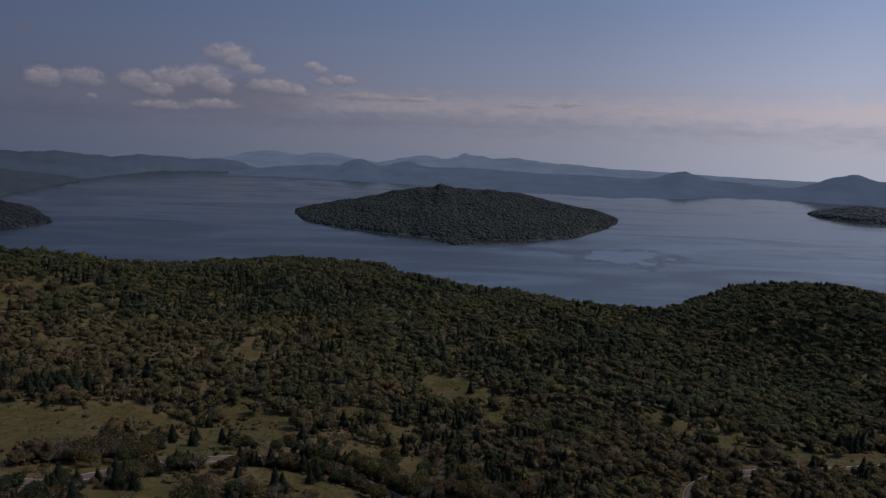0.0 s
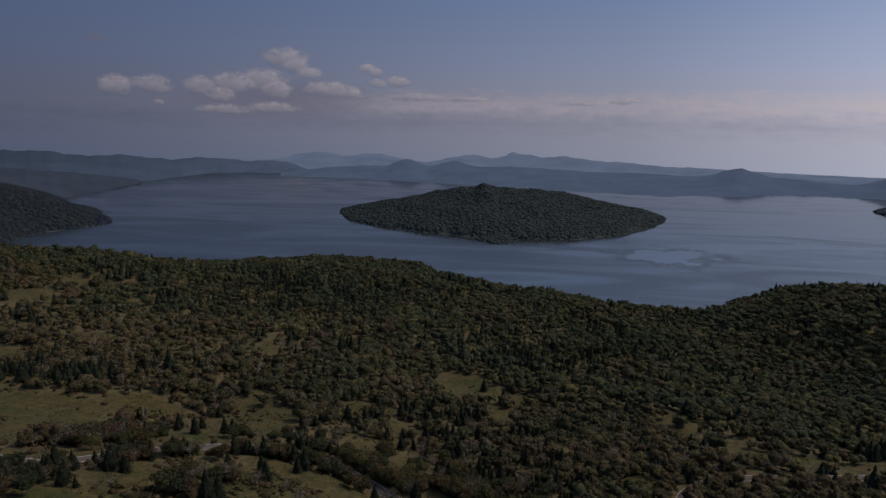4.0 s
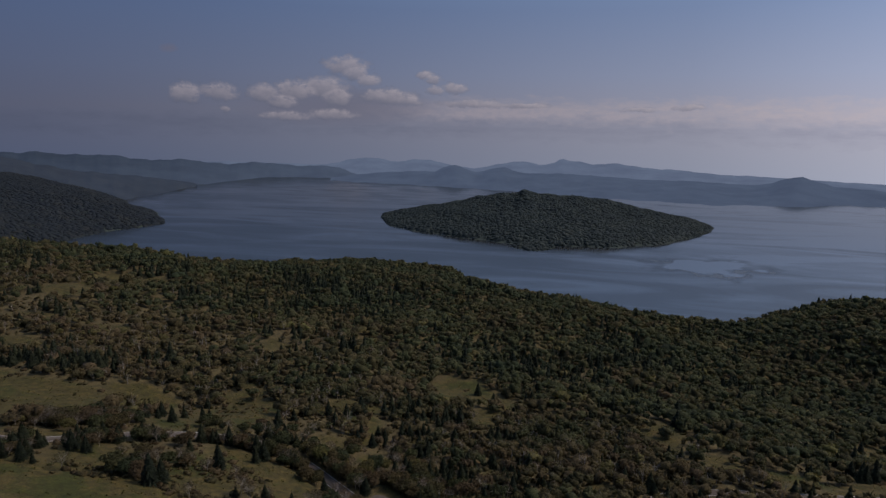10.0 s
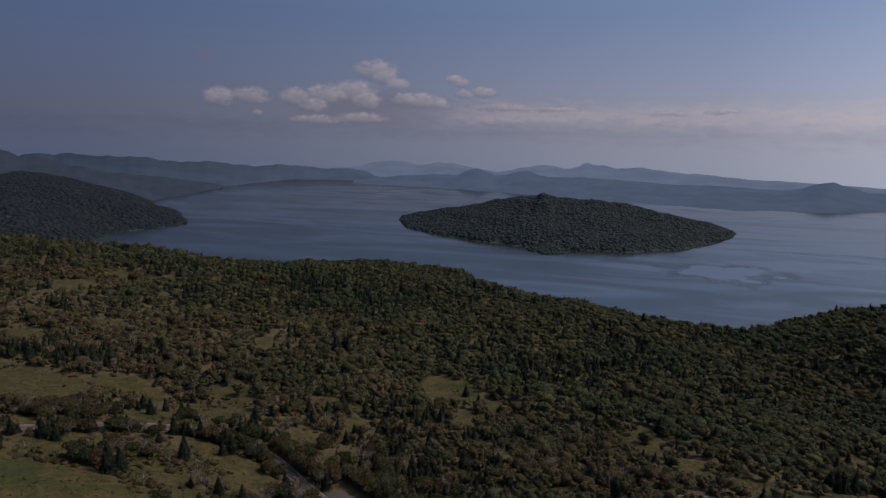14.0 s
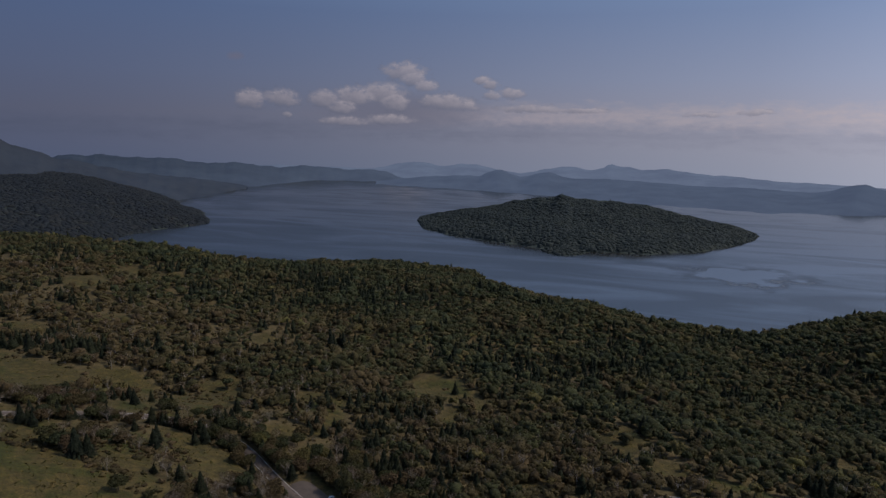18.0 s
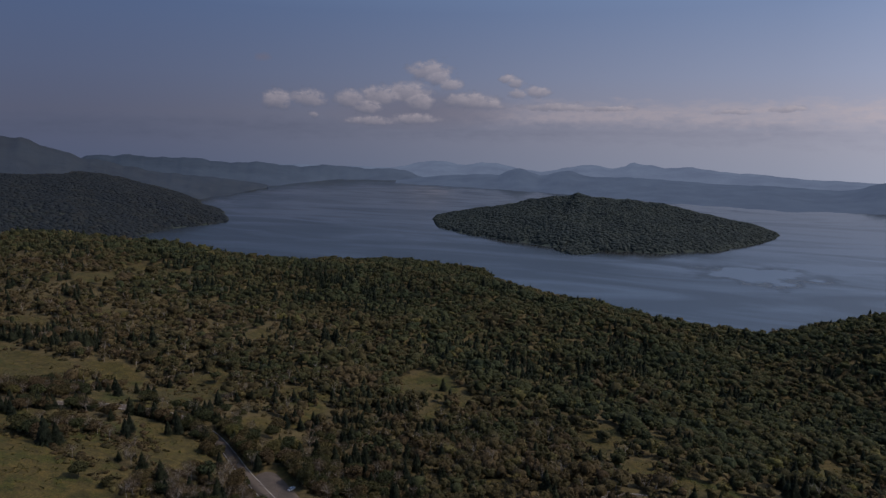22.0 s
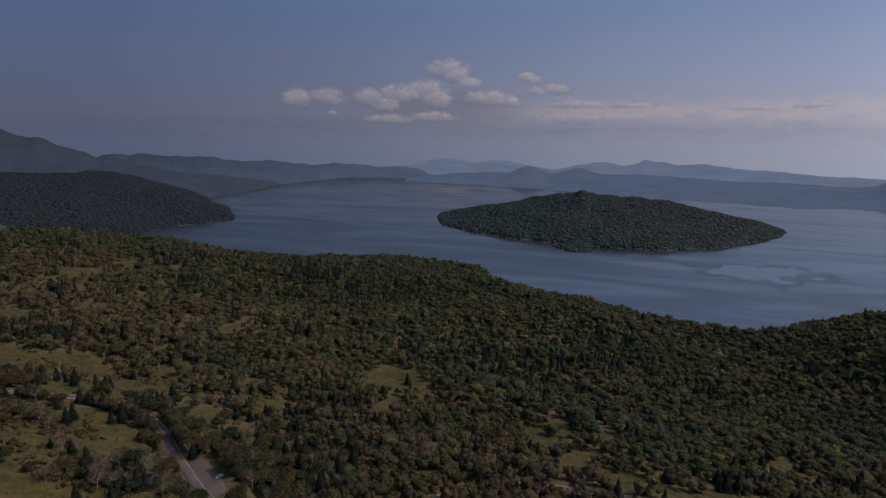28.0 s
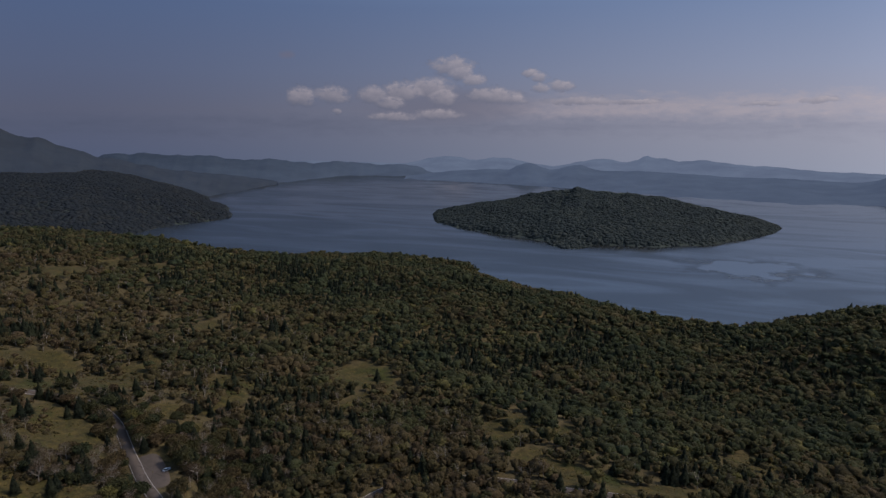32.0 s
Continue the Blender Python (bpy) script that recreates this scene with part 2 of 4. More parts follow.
def water_material():
    m, n, l, b = material("lake_water", 0.1)
    b.inputs["Base Color"].default_value = (0.026, 0.027, 0.027, 1)
    b.inputs["IOR"].default_value = 5.5
    b.inputs["Specular IOR Level"].default_value = 0.5
    b.inputs["Specular Tint"].default_value = (1.0, 0.98, 0.95, 1)
    c = n.new("ShaderNodeTexCoord")
    mp = n.new("ShaderNodeMapping")
    mp.inputs["Scale"].default_value = (0.0017, 0.0062, 0.01)
    mp.inputs["Rotation"].default_value = (0, 0, radians(-12))
    l.new(c.outputs["Object"], mp.inputs[0])
    t = n.new("ShaderNodeTexNoise")
    t.inputs["Scale"].default_value, t.inputs["Detail"].default_value, t.inputs["Roughness"].default_value, t.inputs["Distortion"].default_value = 1.0, 8, 0.6, 1.3
    l.new(mp.outputs[0], t.inputs["Vector"])
    r = n.new("ShaderNodeMapRange")
    r.inputs[1].default_value, r.inputs[2].default_value, r.inputs[3].default_value, r.inputs[4].default_value = 0.36, 0.66, 0.10, 0.215
    sx = n.new("ShaderNodeSeparateXYZ")   # more wind on the western water
    l.new(c.outputs["Object"], sx.inputs[0])
    wind = n.new("ShaderNodeMapRange")
    wind.inputs[1].default_value, wind.inputs[2].default_value, wind.inputs[3].default_value, wind.inputs[4].default_value = -900.0, 1000.0, 0.05, -0.11
    l.new(sx.outputs[0], wind.inputs[0])
    lee = n.new("ShaderNodeMapRange")   # and under the southern shore
    lee.inputs[1].default_value, lee.inputs[2].default_value, lee.inputs[3].default_value, lee.inputs[4].default_value = 1150.0, 2100.0, 0.22, -0.08
    l.new(sx.outputs[1], lee.inputs[0])
    both_winds, gust = n.new("ShaderNodeMath"), n.new("ShaderNodeMath")
    l.new(wind.outputs[0], both_winds.inputs[0])
    l.new(lee.outputs[0], both_winds.inputs[1])
    l.new(t.outputs[0], gust.inputs[0])
    l.new(both_winds.outputs[0], gust.inputs[1])
    l.new(gust.outputs[0], r.inputs[0])
    mp2 = n.new("ShaderNodeMapping")   # a calm pool with ruffled arcs round it, off the island's end
    mp2.vector_type = "TEXTURE"
    mp2.inputs["Location"].default_value, mp2.inputs["Scale"].default_value, mp2.inputs["Rotation"].default_value = (CALM[0], CALM[1], 0), (135, 95, 1), (0, 0, radians(10))
    wv = n.new("ShaderNodeTexNoise")
    wv.inputs["Scale"].default_value, wv.inputs["Detail"].default_value = 0.012, 7
    l.new(c.outputs["Object"], wv.inputs["Vector"])
    ad = n.new("ShaderNodeVectorMath")
    ad.operation = "MULTIPLY_ADD"
    ad.inputs[1].default_value = (230, 230, 0)
    l.new(wv.outputs["Color"], ad.inputs[0])
    l.new(c.outputs["Object"], ad.inputs[2])
    l.new(ad.outputs[0], mp2.inputs[0])
    ln = n.new("ShaderNodeVectorMath")
    ln.operation = "LENGTH"
    l.new(mp2.outputs[0], ln.inputs[0])
    pool = ramp(n, [(0.0, (0.05, 0.05, 0.05)), (0.32, (0.05, 0.05, 0.05)), (0.40, (0.9, 0.9, 0.9)), (0.44, (1.7, 1.7, 1.7)), (0.50, (1.6, 1.6, 1.6)), (0.62, (1.0, 1.0, 1.0))])
    sc = n.new("ShaderNodeMath")
    sc.operation = "MULTIPLY"
    sc.inputs[1].default_value = 0.5
    l.new(ln.outputs["Value"], sc.inputs[0])
    l.new(sc.outputs[0], pool.inputs[0])
    mu = n.new("ShaderNodeMath")
    mu.operation = "MULTIPLY"
    l.new(r.outputs[0], mu.inputs[0])
    l.new(pool.outputs[0], mu.inputs[1])
    l.new(mu.outputs[0], b.inputs["Roughness"])
    lv = n.new("ShaderNodeMapRange")   # of ruffled water, part of the ripples turn to the eye and mirror little
    lv.inputs[1].default_value, lv.inputs[2].default_value, lv.inputs[3].default_value, lv.inputs[4].default_value = 0.09, 0.22, 0.0, 0.48
    l.new(mu.outputs[0], lv.inputs[0])
    deep, both = n.new("ShaderNodeBsdfDiffuse"), n.new("ShaderNodeMixShader")
    deep.inputs[0].default_value = (0.014, 0.023, 0.038, 1)
    l.new(lv.outputs[0], both.inputs[0])
    l.new(b.outputs[0], both.inputs[1])
    l.new(deep.outputs[0], both.inputs[2])
    l.new(both.outputs[0], n["Material Output"].inputs[0])
    w = noise_tex(n, l, 0.35, 4, 0.6)
    bump(n, l, b, w.outputs[0], 0.08, 0.5)
    return m


M_water = water_material()


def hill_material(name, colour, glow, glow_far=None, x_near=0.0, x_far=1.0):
    """Distant wooded hills; glow paints the haze of the air in front of them as emission, which may grow along x."""
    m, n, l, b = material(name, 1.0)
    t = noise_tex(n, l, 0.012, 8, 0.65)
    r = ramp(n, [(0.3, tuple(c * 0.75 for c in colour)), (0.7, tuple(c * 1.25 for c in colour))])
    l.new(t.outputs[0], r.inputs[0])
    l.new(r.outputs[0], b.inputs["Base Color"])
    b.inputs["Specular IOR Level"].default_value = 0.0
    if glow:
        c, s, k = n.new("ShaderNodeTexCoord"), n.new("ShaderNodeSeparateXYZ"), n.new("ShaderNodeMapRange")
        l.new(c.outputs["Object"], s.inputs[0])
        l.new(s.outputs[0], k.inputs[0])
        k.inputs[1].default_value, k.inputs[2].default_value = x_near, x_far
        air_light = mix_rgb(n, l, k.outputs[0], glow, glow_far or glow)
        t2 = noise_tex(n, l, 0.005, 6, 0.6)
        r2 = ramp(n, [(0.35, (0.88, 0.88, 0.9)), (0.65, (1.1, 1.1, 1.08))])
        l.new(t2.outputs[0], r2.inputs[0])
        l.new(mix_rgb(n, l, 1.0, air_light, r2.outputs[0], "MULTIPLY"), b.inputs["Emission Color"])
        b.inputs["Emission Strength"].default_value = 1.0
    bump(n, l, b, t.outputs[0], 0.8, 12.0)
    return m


# floor as pale as the hazed canopy, so gaps between crowns don't look dark
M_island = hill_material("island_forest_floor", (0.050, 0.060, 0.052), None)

# ---- land ----
GX, GY, SPREAD = range(-1200, 1201, 300), range(-300, 1501, 225), 230.0
SWELL = [[0, 0, -1, 1, 29, 23, -50, -18, 26],
         [1, 4, 6, -4, 5, 51, 11, -22, 19],
         [-2, 1, -12, -25, 8, 29, 17, -27, 4],
         [-6, 18, 16, -15, 19, -17, 17, 15, 33],
         [1, 0, -9, 21, -24, -5, 69, -40, 7],
         [7, -6, -30, 16, -31, -14, -5, -72, 51],
         [0, 11, 4, -13, -8, 69, 42, -37, 31],
         [-2, 3, -2, -15, -20, -9, -13, -14, 15],
         [0, 1, 0, -3, -7, -20, -30, -19, -2]]

# smaller rises and hollows, on a finer grid
RX, RY, RISE_SPREAD = range(-750, 751, 150), range(150, 1351, 150), 115.0
RISES = [[0, 0, 1, -1, -14, -4, 2, 0, 0],
         [0, 1, 7, 8, 5, 2, -5, 1, 3],
         [0, 5, 17, 3, 0, -2, -5, 4, 3],
         [1, -5, 7, -2, -1, 4, -4, -4, -7],
         [18, 1, 2, 8, -2, -1, -6, -1, 6],
         [9, -10, -7, -3, 5, 4, 2, -5, -4],
         [-2, -2, 4, 2, 1, 0, 5, 5, -6],
         [4, 12, 4, 2, -9, -11, 4, 6, 0],
         [1, 0, -5, -14, -24, -19, -6, -8, -1],
         [0, 0, -1, -6, -11, -9, 8, 10, 6],
         [0, 0, 0, 0, -2, -5, 8, 12, 5]]
# single knolls and hollows: x, y, height, radius
SPOTS = [(-138, 1287, 9, 26), (-60, 1240, -4, 60), (47, 1038, -14, 50), (12, 276, -4.5, 30), (26, 259, -2.2, 18), (-168, 386, -13, 36), (140, 505, 8, 45), (430, 715, -12, 70), (90, 625, -6, 40), (-100, 560, 5, 45)]


def hummock(x, y, wl_, seed=0.0):
    return (np.sin(x / wl_ + 1.3 + seed) * np.sin(y / (wl_ * 0.83) + 0.7 * seed) + 0.5 * np.sin((x + y) / (wl_ * 0.47) + 2.1 + seed) * np.sin((x - y * 0.8) / (wl_ * 0.53) + seed)) / 1.5


def open_land(x, y):
    """Height of the near land over the lake, without the road's cutting."""
    x, y = np.asarray(x, float), np.asarray(y, float)
    z = 190 - 0.16 * y
    for gx, row in zip(GX, SWELL):
        for gy, w in zip(GY, row):
            if w:
                z = z + w * np.exp(-((x - gx) ** 2 + (y - gy) ** 2) / (2 * SPREAD ** 2))
    for gx, row in zip(RX, RISES):
        for gy, w in zip(RY, row):
            if w:
                z = z + w * np.exp(-((x - gx) ** 2 + (y - gy) ** 2) / (2 * RISE_SPREAD ** 2))
    far = np.clip((np.hypot(x - 100, y - 500) - 1300) / 500, 0, 1)
    for px, py, ph, pr in SPOTS:
        z = z + ph * np.exp(-((x - px) ** 2 + (y - py) ** 2) / (2 * pr ** 2))
    return (z + 2.2 * hummock(x, y, 38.0) + 8.5 * hummock(x, y, 44.0, 2.0) * np.clip((y - 430) / 200, 0, 1) * np.clip((1080 - y) / 220, 0.35, 1)) * (1 - far) + far * -45.0


def smooth_line(points, step=3.0):
    """A rounded line through the points, with a place every few metres."""
    p = np.array([points[0], *points, points[-1]], float)
    out = []
    for i in range(1, len(p) - 2):
        n = max(2, int(np.hypot(*(p[i + 1] - p[i])) / step))
        for t in np.arange(n) / n:
            out.append(0.5 * (2 * p[i] + (p[i + 1] - p[i - 1]) * t + (2 * p[i - 1] - 5 * p[i] + 4 * p[i + 1] - p[i + 2]) * t * t + (3 * p[i] - p[i - 1] - 3 * p[i + 1] + p[i + 2]) * t ** 3))
    return np.array(out + [p[-1]])


PASS_ROAD = smooth_line([(-420, 290), (-330, 268), (-262, 252), (-222, 245), (-194, 242), (-177, 243), (-165, 251), (-154, 265), (-139, 285), (-125, 297), (-110, 305), (-90, 311), (-75, 312), (-60, 309), (-41, 300), (-22, 287.5), (-8, 278), (6, 269), (19, 260), (32, 251.5), (48, 242), (71, 229), (98, 224), (122, 238), (134, 276), (144, 312), (156, 330), (170, 340), (186, 346), (207, 351), (236, 354), (275, 362), (330, 376)])
LOT = (22.6, 265.4, 24.0, 7.0, -37.0)   # x, y, half length, half width, turn


def road_heights():
    z = open_land(PASS_ROAD[:, 0], PASS_ROAD[:, 1])
    k = np.ones(15) / 15
    return np.convolve(np.pad(z, 7, mode="edge"), k, mode="valid")


ROAD_Z = road_heights()


def road_gap(x, y):
    """Distance to the road's middle, or to the lay-by, and the height of the road there."""
    d, z = np.full(np.shape(x), 1e6), np.zeros(np.shape(x))
    for (px, py), pz in zip(PASS_ROAD, ROAD_Z):
        k = np.hypot(x - px, y - py)
        z = np.where(k < d, pz, z)
        d = np.minimum(d, k)
    lx, ly, la, lb, turn = LOT
    c, s = math.cos(radians(turn)), math.sin(radians(turn))
    u, v = (x - lx) * c + (y - ly) * s, -(x - lx) * s + (y - ly) * c
    k = np.hypot(np.maximum(np.abs(u) - la, 0), np.maximum(np.abs(v) - lb, 0))
    return np.minimum(d, k), z


def land(x, y):
    x, y = np.asarray(x, float), np.asarray(y, float)
    z = open_land(x, y)
    near = (x > -450) & (x < 360) & (y > 190) & (y < 430)
    if np.any(near):
        d, rz = road_gap(x[near], y[near])
        w = np.clip((d - 6.5) / 9.0, 0, 1)
        w = w * w * (3 - 2 * w)
        z = z.copy()
        z[near] = z[near] * w + (rz - 0.25) * (1 - w)
    return z


# clearings: x, y, half width, half depth, turn in degrees
CLEARINGS = [(-252, 338, 60, 39, -8), (-238, 300, 30, 36, 25), (-203, 373, 32, 23, -8), (-330, 345, 60, 31, 0), (-188, 256, 26, 7, 14), (-165, 270, 10, 5, 45), (-127, 367, 34, 63, 14), (-143, 311, 20, 17, 15), (-62, 422, 25, 25, 0),
             (-36, 389, 15, 35, 10), (-45, 345, 13, 16, 0), (-14, 335, 8, 15, 0), (14, 531, 36, 36, 16), (50, 478, 15, 46, -6), (-95, 245, 62, 34, 22), (-75, 198, 90, 40, 0), (-52, 268, 42, 24, -28), (-130, 200, 60, 34, 0),
             (0, 211, 42, 17, 0), (-14, 262, 13, 5, -35), (12, 287, 22, 4.5, -38), (-181, 544, 18, 17, 50), (-476, 635, 30, 59, 8), (-450, 737, 26, 19, 10), (-505, 707, 22, 27, 0), (-372, 434, 27, 15, 5), (-330, 512, 26, 14, 15),
             (-420, 512, 34, 15, 12), (181, 450, 17, 34, 0), (211, 399, 15, 18, 0), (231, 381, 12, 23, 22), (255, 383, 14, 15, 0), (286, 379, 32, 13, 28), (357, 490, 24, 30, 0), (221, 456, 7, 20, 0), (125, 340, 9, 11, 0),
             (60, 340, 6, 14, 0)]


def meadow(x, y):
    x, y = np.asarray(x, float), np.asarray(y, float)
    best = np.full(np.shape(x), -9.0)
    wob = 0.35 * hummock(x, y, 17.0, 3.0) + 0.2 * hummock(x, y, 6.0, 1.0)
    for cx, cy, a, b_, turn in CLEARINGS:
        c, s = math.cos(radians(turn)), math.sin(radians(turn))
        u, v = ((x - cx) * c + (y - cy) * s) / a, (-(x - cx) * s + (y - cy) * c) / b_
        best = np.maximum(best, 1.0 - np.sqrt(u * u + v * v) + wob)
    return np.clip(best * 3.0 + 0.3, 0, 1)


def mesh_object(name, verts, faces, mat, smooth=False, parent=None, tint=None, attr="tint"):
    me = bpy.data.meshes.new(name)
    verts = np.asarray(verts, np.float32)
    faces = np.asarray(faces, np.int32)
    k = faces.shape[1]
    me.vertices.add(len(verts))
    me.vertices.foreach_set("co", verts.ravel())
    me.loops.add(faces.size)
    me.loops.foreach_set("vertex_index", faces.ravel())
    me.polygons.add(len(faces))
    me.polygons.foreach_set("loop_start", np.arange(0, faces.size, k, dtype=np.int32))
    me.polygons.foreach_set("loop_total", np.full(len(faces), k, np.int32))
    if smooth:
        me.polygons.foreach_set("use_smooth", np.ones(len(faces), bool))
    me.update(calc_edges=True)
    if tint is not None:
        at = me.attributes.new(attr, "FLOAT", "POINT")
        at.data.foreach_set("value", np.asarray(tint, np.float32))
    me.materials.append(mat)
    ob = new(name, me)
    if parent:
        ob.parent = parent
    return ob


def grid_faces(nx, ny):
    i = np.arange(nx * ny).reshape(ny, nx)
    return np.stack([i[:-1, :-1], i[:-1, 1:], i[1:, 1:], i[1:, :-1]], -1).reshape(-1, 4)


def stretch(lo, hi, step, out, n):
    a = np.arange(lo, hi + 1, step)
    k = (np.arange(1, n + 1) / n) ** 2
    return np.r_[lo - (out + lo) * k[::-1], a, hi + (out - hi) * k]


fine = lambda v, lo, hi: np.unique(np.r_[v, np.arange(lo, hi + 1, 4.0)])
xs, ys = stretch(-1300, 1200, 10.0, 4950, 14), stretch(-250, 1500, 10.0, 4950, 14)
xs, ys = fine(xs, -300, 340), fine(ys, 170, 420)
X, Y = np.meshgrid(xs, ys)
Z = land(X, Y)
ground = tagged(mesh_object("ground", np.stack([X, Y, Z], -1).reshape(-1, 3), grid_faces(len(xs), len(ys)), M_ground, True, tint=meadow(X, Y).ravel(), attr="meadow"),
                "grassy hillside with brown undergrowth sloping to a lake", "ground", kind="structure")

# the lake
a = np.linspace(0, 2 * np.pi, 97)[:-1]
ring = np.stack([4900 * np.sin(a) + 140, 4900 * np.cos(a), 0 * a], -1)
lake = tagged(mesh_object("lake_water", np.r_[[(140, 0, 0)], ring], np.stack([np.zeros(96, int), np.arange(1, 97), np.r_[2:97, 1]], -1)[:, ::-1], M_water),
              "calm grey-blue lake with wind-ruffled streaks", "lake", kind="structure")


# ---- distant land ----
def crest(az, hills, seed):
    z = np.zeros_like(az)
    for a0, h, w in hills:
        g = h * np.exp(-(np.abs((az - a0) / w) ** 1.7) / 2)
        z = np.maximum(z, g) + 0.18 * np.minimum(z, g)
    return z * (1 + 0.05 * np.sin(az * 1.7 + seed) * np.sin(az * 0.63 + 2 * seed) ) + np.minimum(z, 70) * (0.03 * np.sin(az * 4.1 + seed) + 0.02 * np.sin(az * 9.7 + 3 * seed) * np.sin(az * 2.3))


def hill_range(name, az0, az1, foot, top, back, hills, mat, label, relief, seed):
    """A wooded range along an arc: foot(az) is its shore's distance, top its crest's, hills of (bearing, height, spread)."""
    az = np.linspace(az0, az1, 260)
    u = np.linspace(0, 1, 26)
    A, U = np.meshgrid(az, u)
    f = foot(A)
    R = np.where(U < 0.75, f + (top - f) * U / 0.75, top + (back - top) * (U - 0.75) / 0.25)
    rise = np.where(U < 0.75, np.sin(U / 0.75 * np.pi / 2) ** 1.3, np.cos((U - 0.75) / 0.25 * np.pi / 2))
    x, y = R * np.sin(np.radians(A)), R * np.cos(np.radians(A))
    z = crest(A, hills, seed) * rise * np.clip((A - az0) / 4, 0, 1) ** 0.6 * np.clip((az1 - A) / 4, 0, 1) ** 0.6
    z = z + relief * (hummock(x, y, 130.0, seed) * 0.5 + np.abs(hummock(x, y, 61.0, seed)) * 0.6 - 0.2) * np.sin(np.clip(U / 0.75, 0, 1) * np.pi)
    z = np.where(U == 0, -3.0, np.maximum(z, 1.5 * (U < 0.9)))
    return tagged(mesh_object(name, np.stack([x, y, z], -1).reshape(-1, 3), grid_faces(260, 26), mat, True), label, "hills", kind="structure")


def shore(pairs):
    b, r = zip(*pairs)
    return lambda az: np.interp(az, b, r) + 14 * np.sin(az * 1.9) + 7 * np.sin(az * 5.3 + 1)


# air haze over the far land, put into each material as blue emission
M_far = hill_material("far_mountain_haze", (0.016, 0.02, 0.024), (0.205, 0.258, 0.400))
M_mid = hill_material("far_hill_forest_haze", (0.018, 0.022, 0.024), (0.118, 0.158, 0.265))
M_bay = hill_material("bay_hill_forest_haze", (0.018, 0.022, 0.024), (0.044, 0.062, 0.112), (0.104, 0.138, 0.228), -2700.0, -1350.0)
M_left = hill_material("mountain_forest_haze", (0.020, 0.022, 0.021), (0.029, 0.039, 0.072), (0.041, 0.057, 0.104), -3000.0, -1900.0)
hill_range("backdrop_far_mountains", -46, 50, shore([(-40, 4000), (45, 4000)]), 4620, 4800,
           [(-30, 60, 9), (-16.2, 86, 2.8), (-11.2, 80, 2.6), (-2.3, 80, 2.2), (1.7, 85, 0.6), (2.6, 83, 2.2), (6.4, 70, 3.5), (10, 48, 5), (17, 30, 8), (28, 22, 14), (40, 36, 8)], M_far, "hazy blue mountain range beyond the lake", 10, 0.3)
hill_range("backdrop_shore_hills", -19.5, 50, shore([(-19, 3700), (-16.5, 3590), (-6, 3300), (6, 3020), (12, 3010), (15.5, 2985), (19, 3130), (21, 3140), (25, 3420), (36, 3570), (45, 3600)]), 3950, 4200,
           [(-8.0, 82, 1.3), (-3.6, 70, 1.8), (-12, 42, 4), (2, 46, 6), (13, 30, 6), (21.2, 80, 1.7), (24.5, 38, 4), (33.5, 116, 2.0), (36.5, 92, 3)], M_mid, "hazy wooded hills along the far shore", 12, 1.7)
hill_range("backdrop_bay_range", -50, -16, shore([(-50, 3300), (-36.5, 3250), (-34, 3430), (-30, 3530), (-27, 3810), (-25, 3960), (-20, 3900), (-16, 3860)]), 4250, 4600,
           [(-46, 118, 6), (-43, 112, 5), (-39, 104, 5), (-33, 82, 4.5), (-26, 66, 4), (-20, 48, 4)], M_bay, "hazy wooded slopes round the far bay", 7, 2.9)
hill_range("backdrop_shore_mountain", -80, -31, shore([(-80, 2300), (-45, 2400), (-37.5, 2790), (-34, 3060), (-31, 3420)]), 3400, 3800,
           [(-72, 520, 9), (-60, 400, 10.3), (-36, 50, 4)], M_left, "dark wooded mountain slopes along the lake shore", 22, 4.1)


# ---- island and headlands ----
ISLE_SHORE = [(-548, 2225), (-530, 2140), (-445, 1960), (-300, 1858), (-150, 1795), (-45, 1756), (40, 1740), (115, 1742), (280, 1768), (410, 1850), (520, 1995), (610, 2130), (642, 2215)]
ISLE_ROOF = [(-551, 0), (-445, 22), (-315, 48), (-209, 71), (-106, 84), (-38, 92), (-20, 102), (24, 101), (44, 93), (156, 92), (250, 79), (360, 62), (466, 47), (552, 31), (600, 17), (642, 0)]


def island_land(x, y):
    """A long wooded ridge whose southern shore comes to a blunt cape."""
    near = np.interp(x, *zip(*ISLE_SHORE)) + 5 * np.sin(x / 23.0) + 3 * np.sin(x / 9.0)
    u = np.clip(np.abs((x - 46) / 597), 0, 1)
    back = 2240 + 470 * (1 - u ** 1.75)
    t = np.minimum((y - near) / np.maximum(2240 - near, 14), (back - y) / np.maximum(back - 2240, 14))
    t = np.where((x < -546) | (x > 641), -1.0, np.clip(t, -1, 1))
    roof = np.interp(x, *zip(*ISLE_ROOF))
    z = np.where(t > 0, np.maximum(roof, 3) * np.clip(t, 0, 1) ** 0.6 + (9 * hummock(x, y, 60.0, 5.0) + 4 * hummock(x, y, 27.0, 1.0)) * np.clip(t * 2, 0, 1) * np.clip(roof / 60, 0, 1), t * 30)
    return np.maximum(z, 12 * (1 - ((x - 40) / 62) ** 2 - ((y - 1742) / 84) ** 2))


def headland(x, y):
    """Inland of two shores that meet at the tip."""
    east = -1232 - x - 25 * np.sin((y - 1500) / 70.0) - np.clip((1560 - y) / 4, -80, 60)
    north = (1892 - y) * 0.76 - (x + 1232) * 0.65 + 14 * np.sin(x / 60.0)
    d = np.minimum(east, north) - 28 * np.exp(-((east - north) / 60) ** 2)
    z = 138 * np.tanh(np.maximum(d, 0) / 330) ** 1.15 + 5 * hummock(x, y, 80.0, 2.0) * np.clip(d / 200, 0, 1)
    return np.where(d > 0, z + 2, d * 0.2)


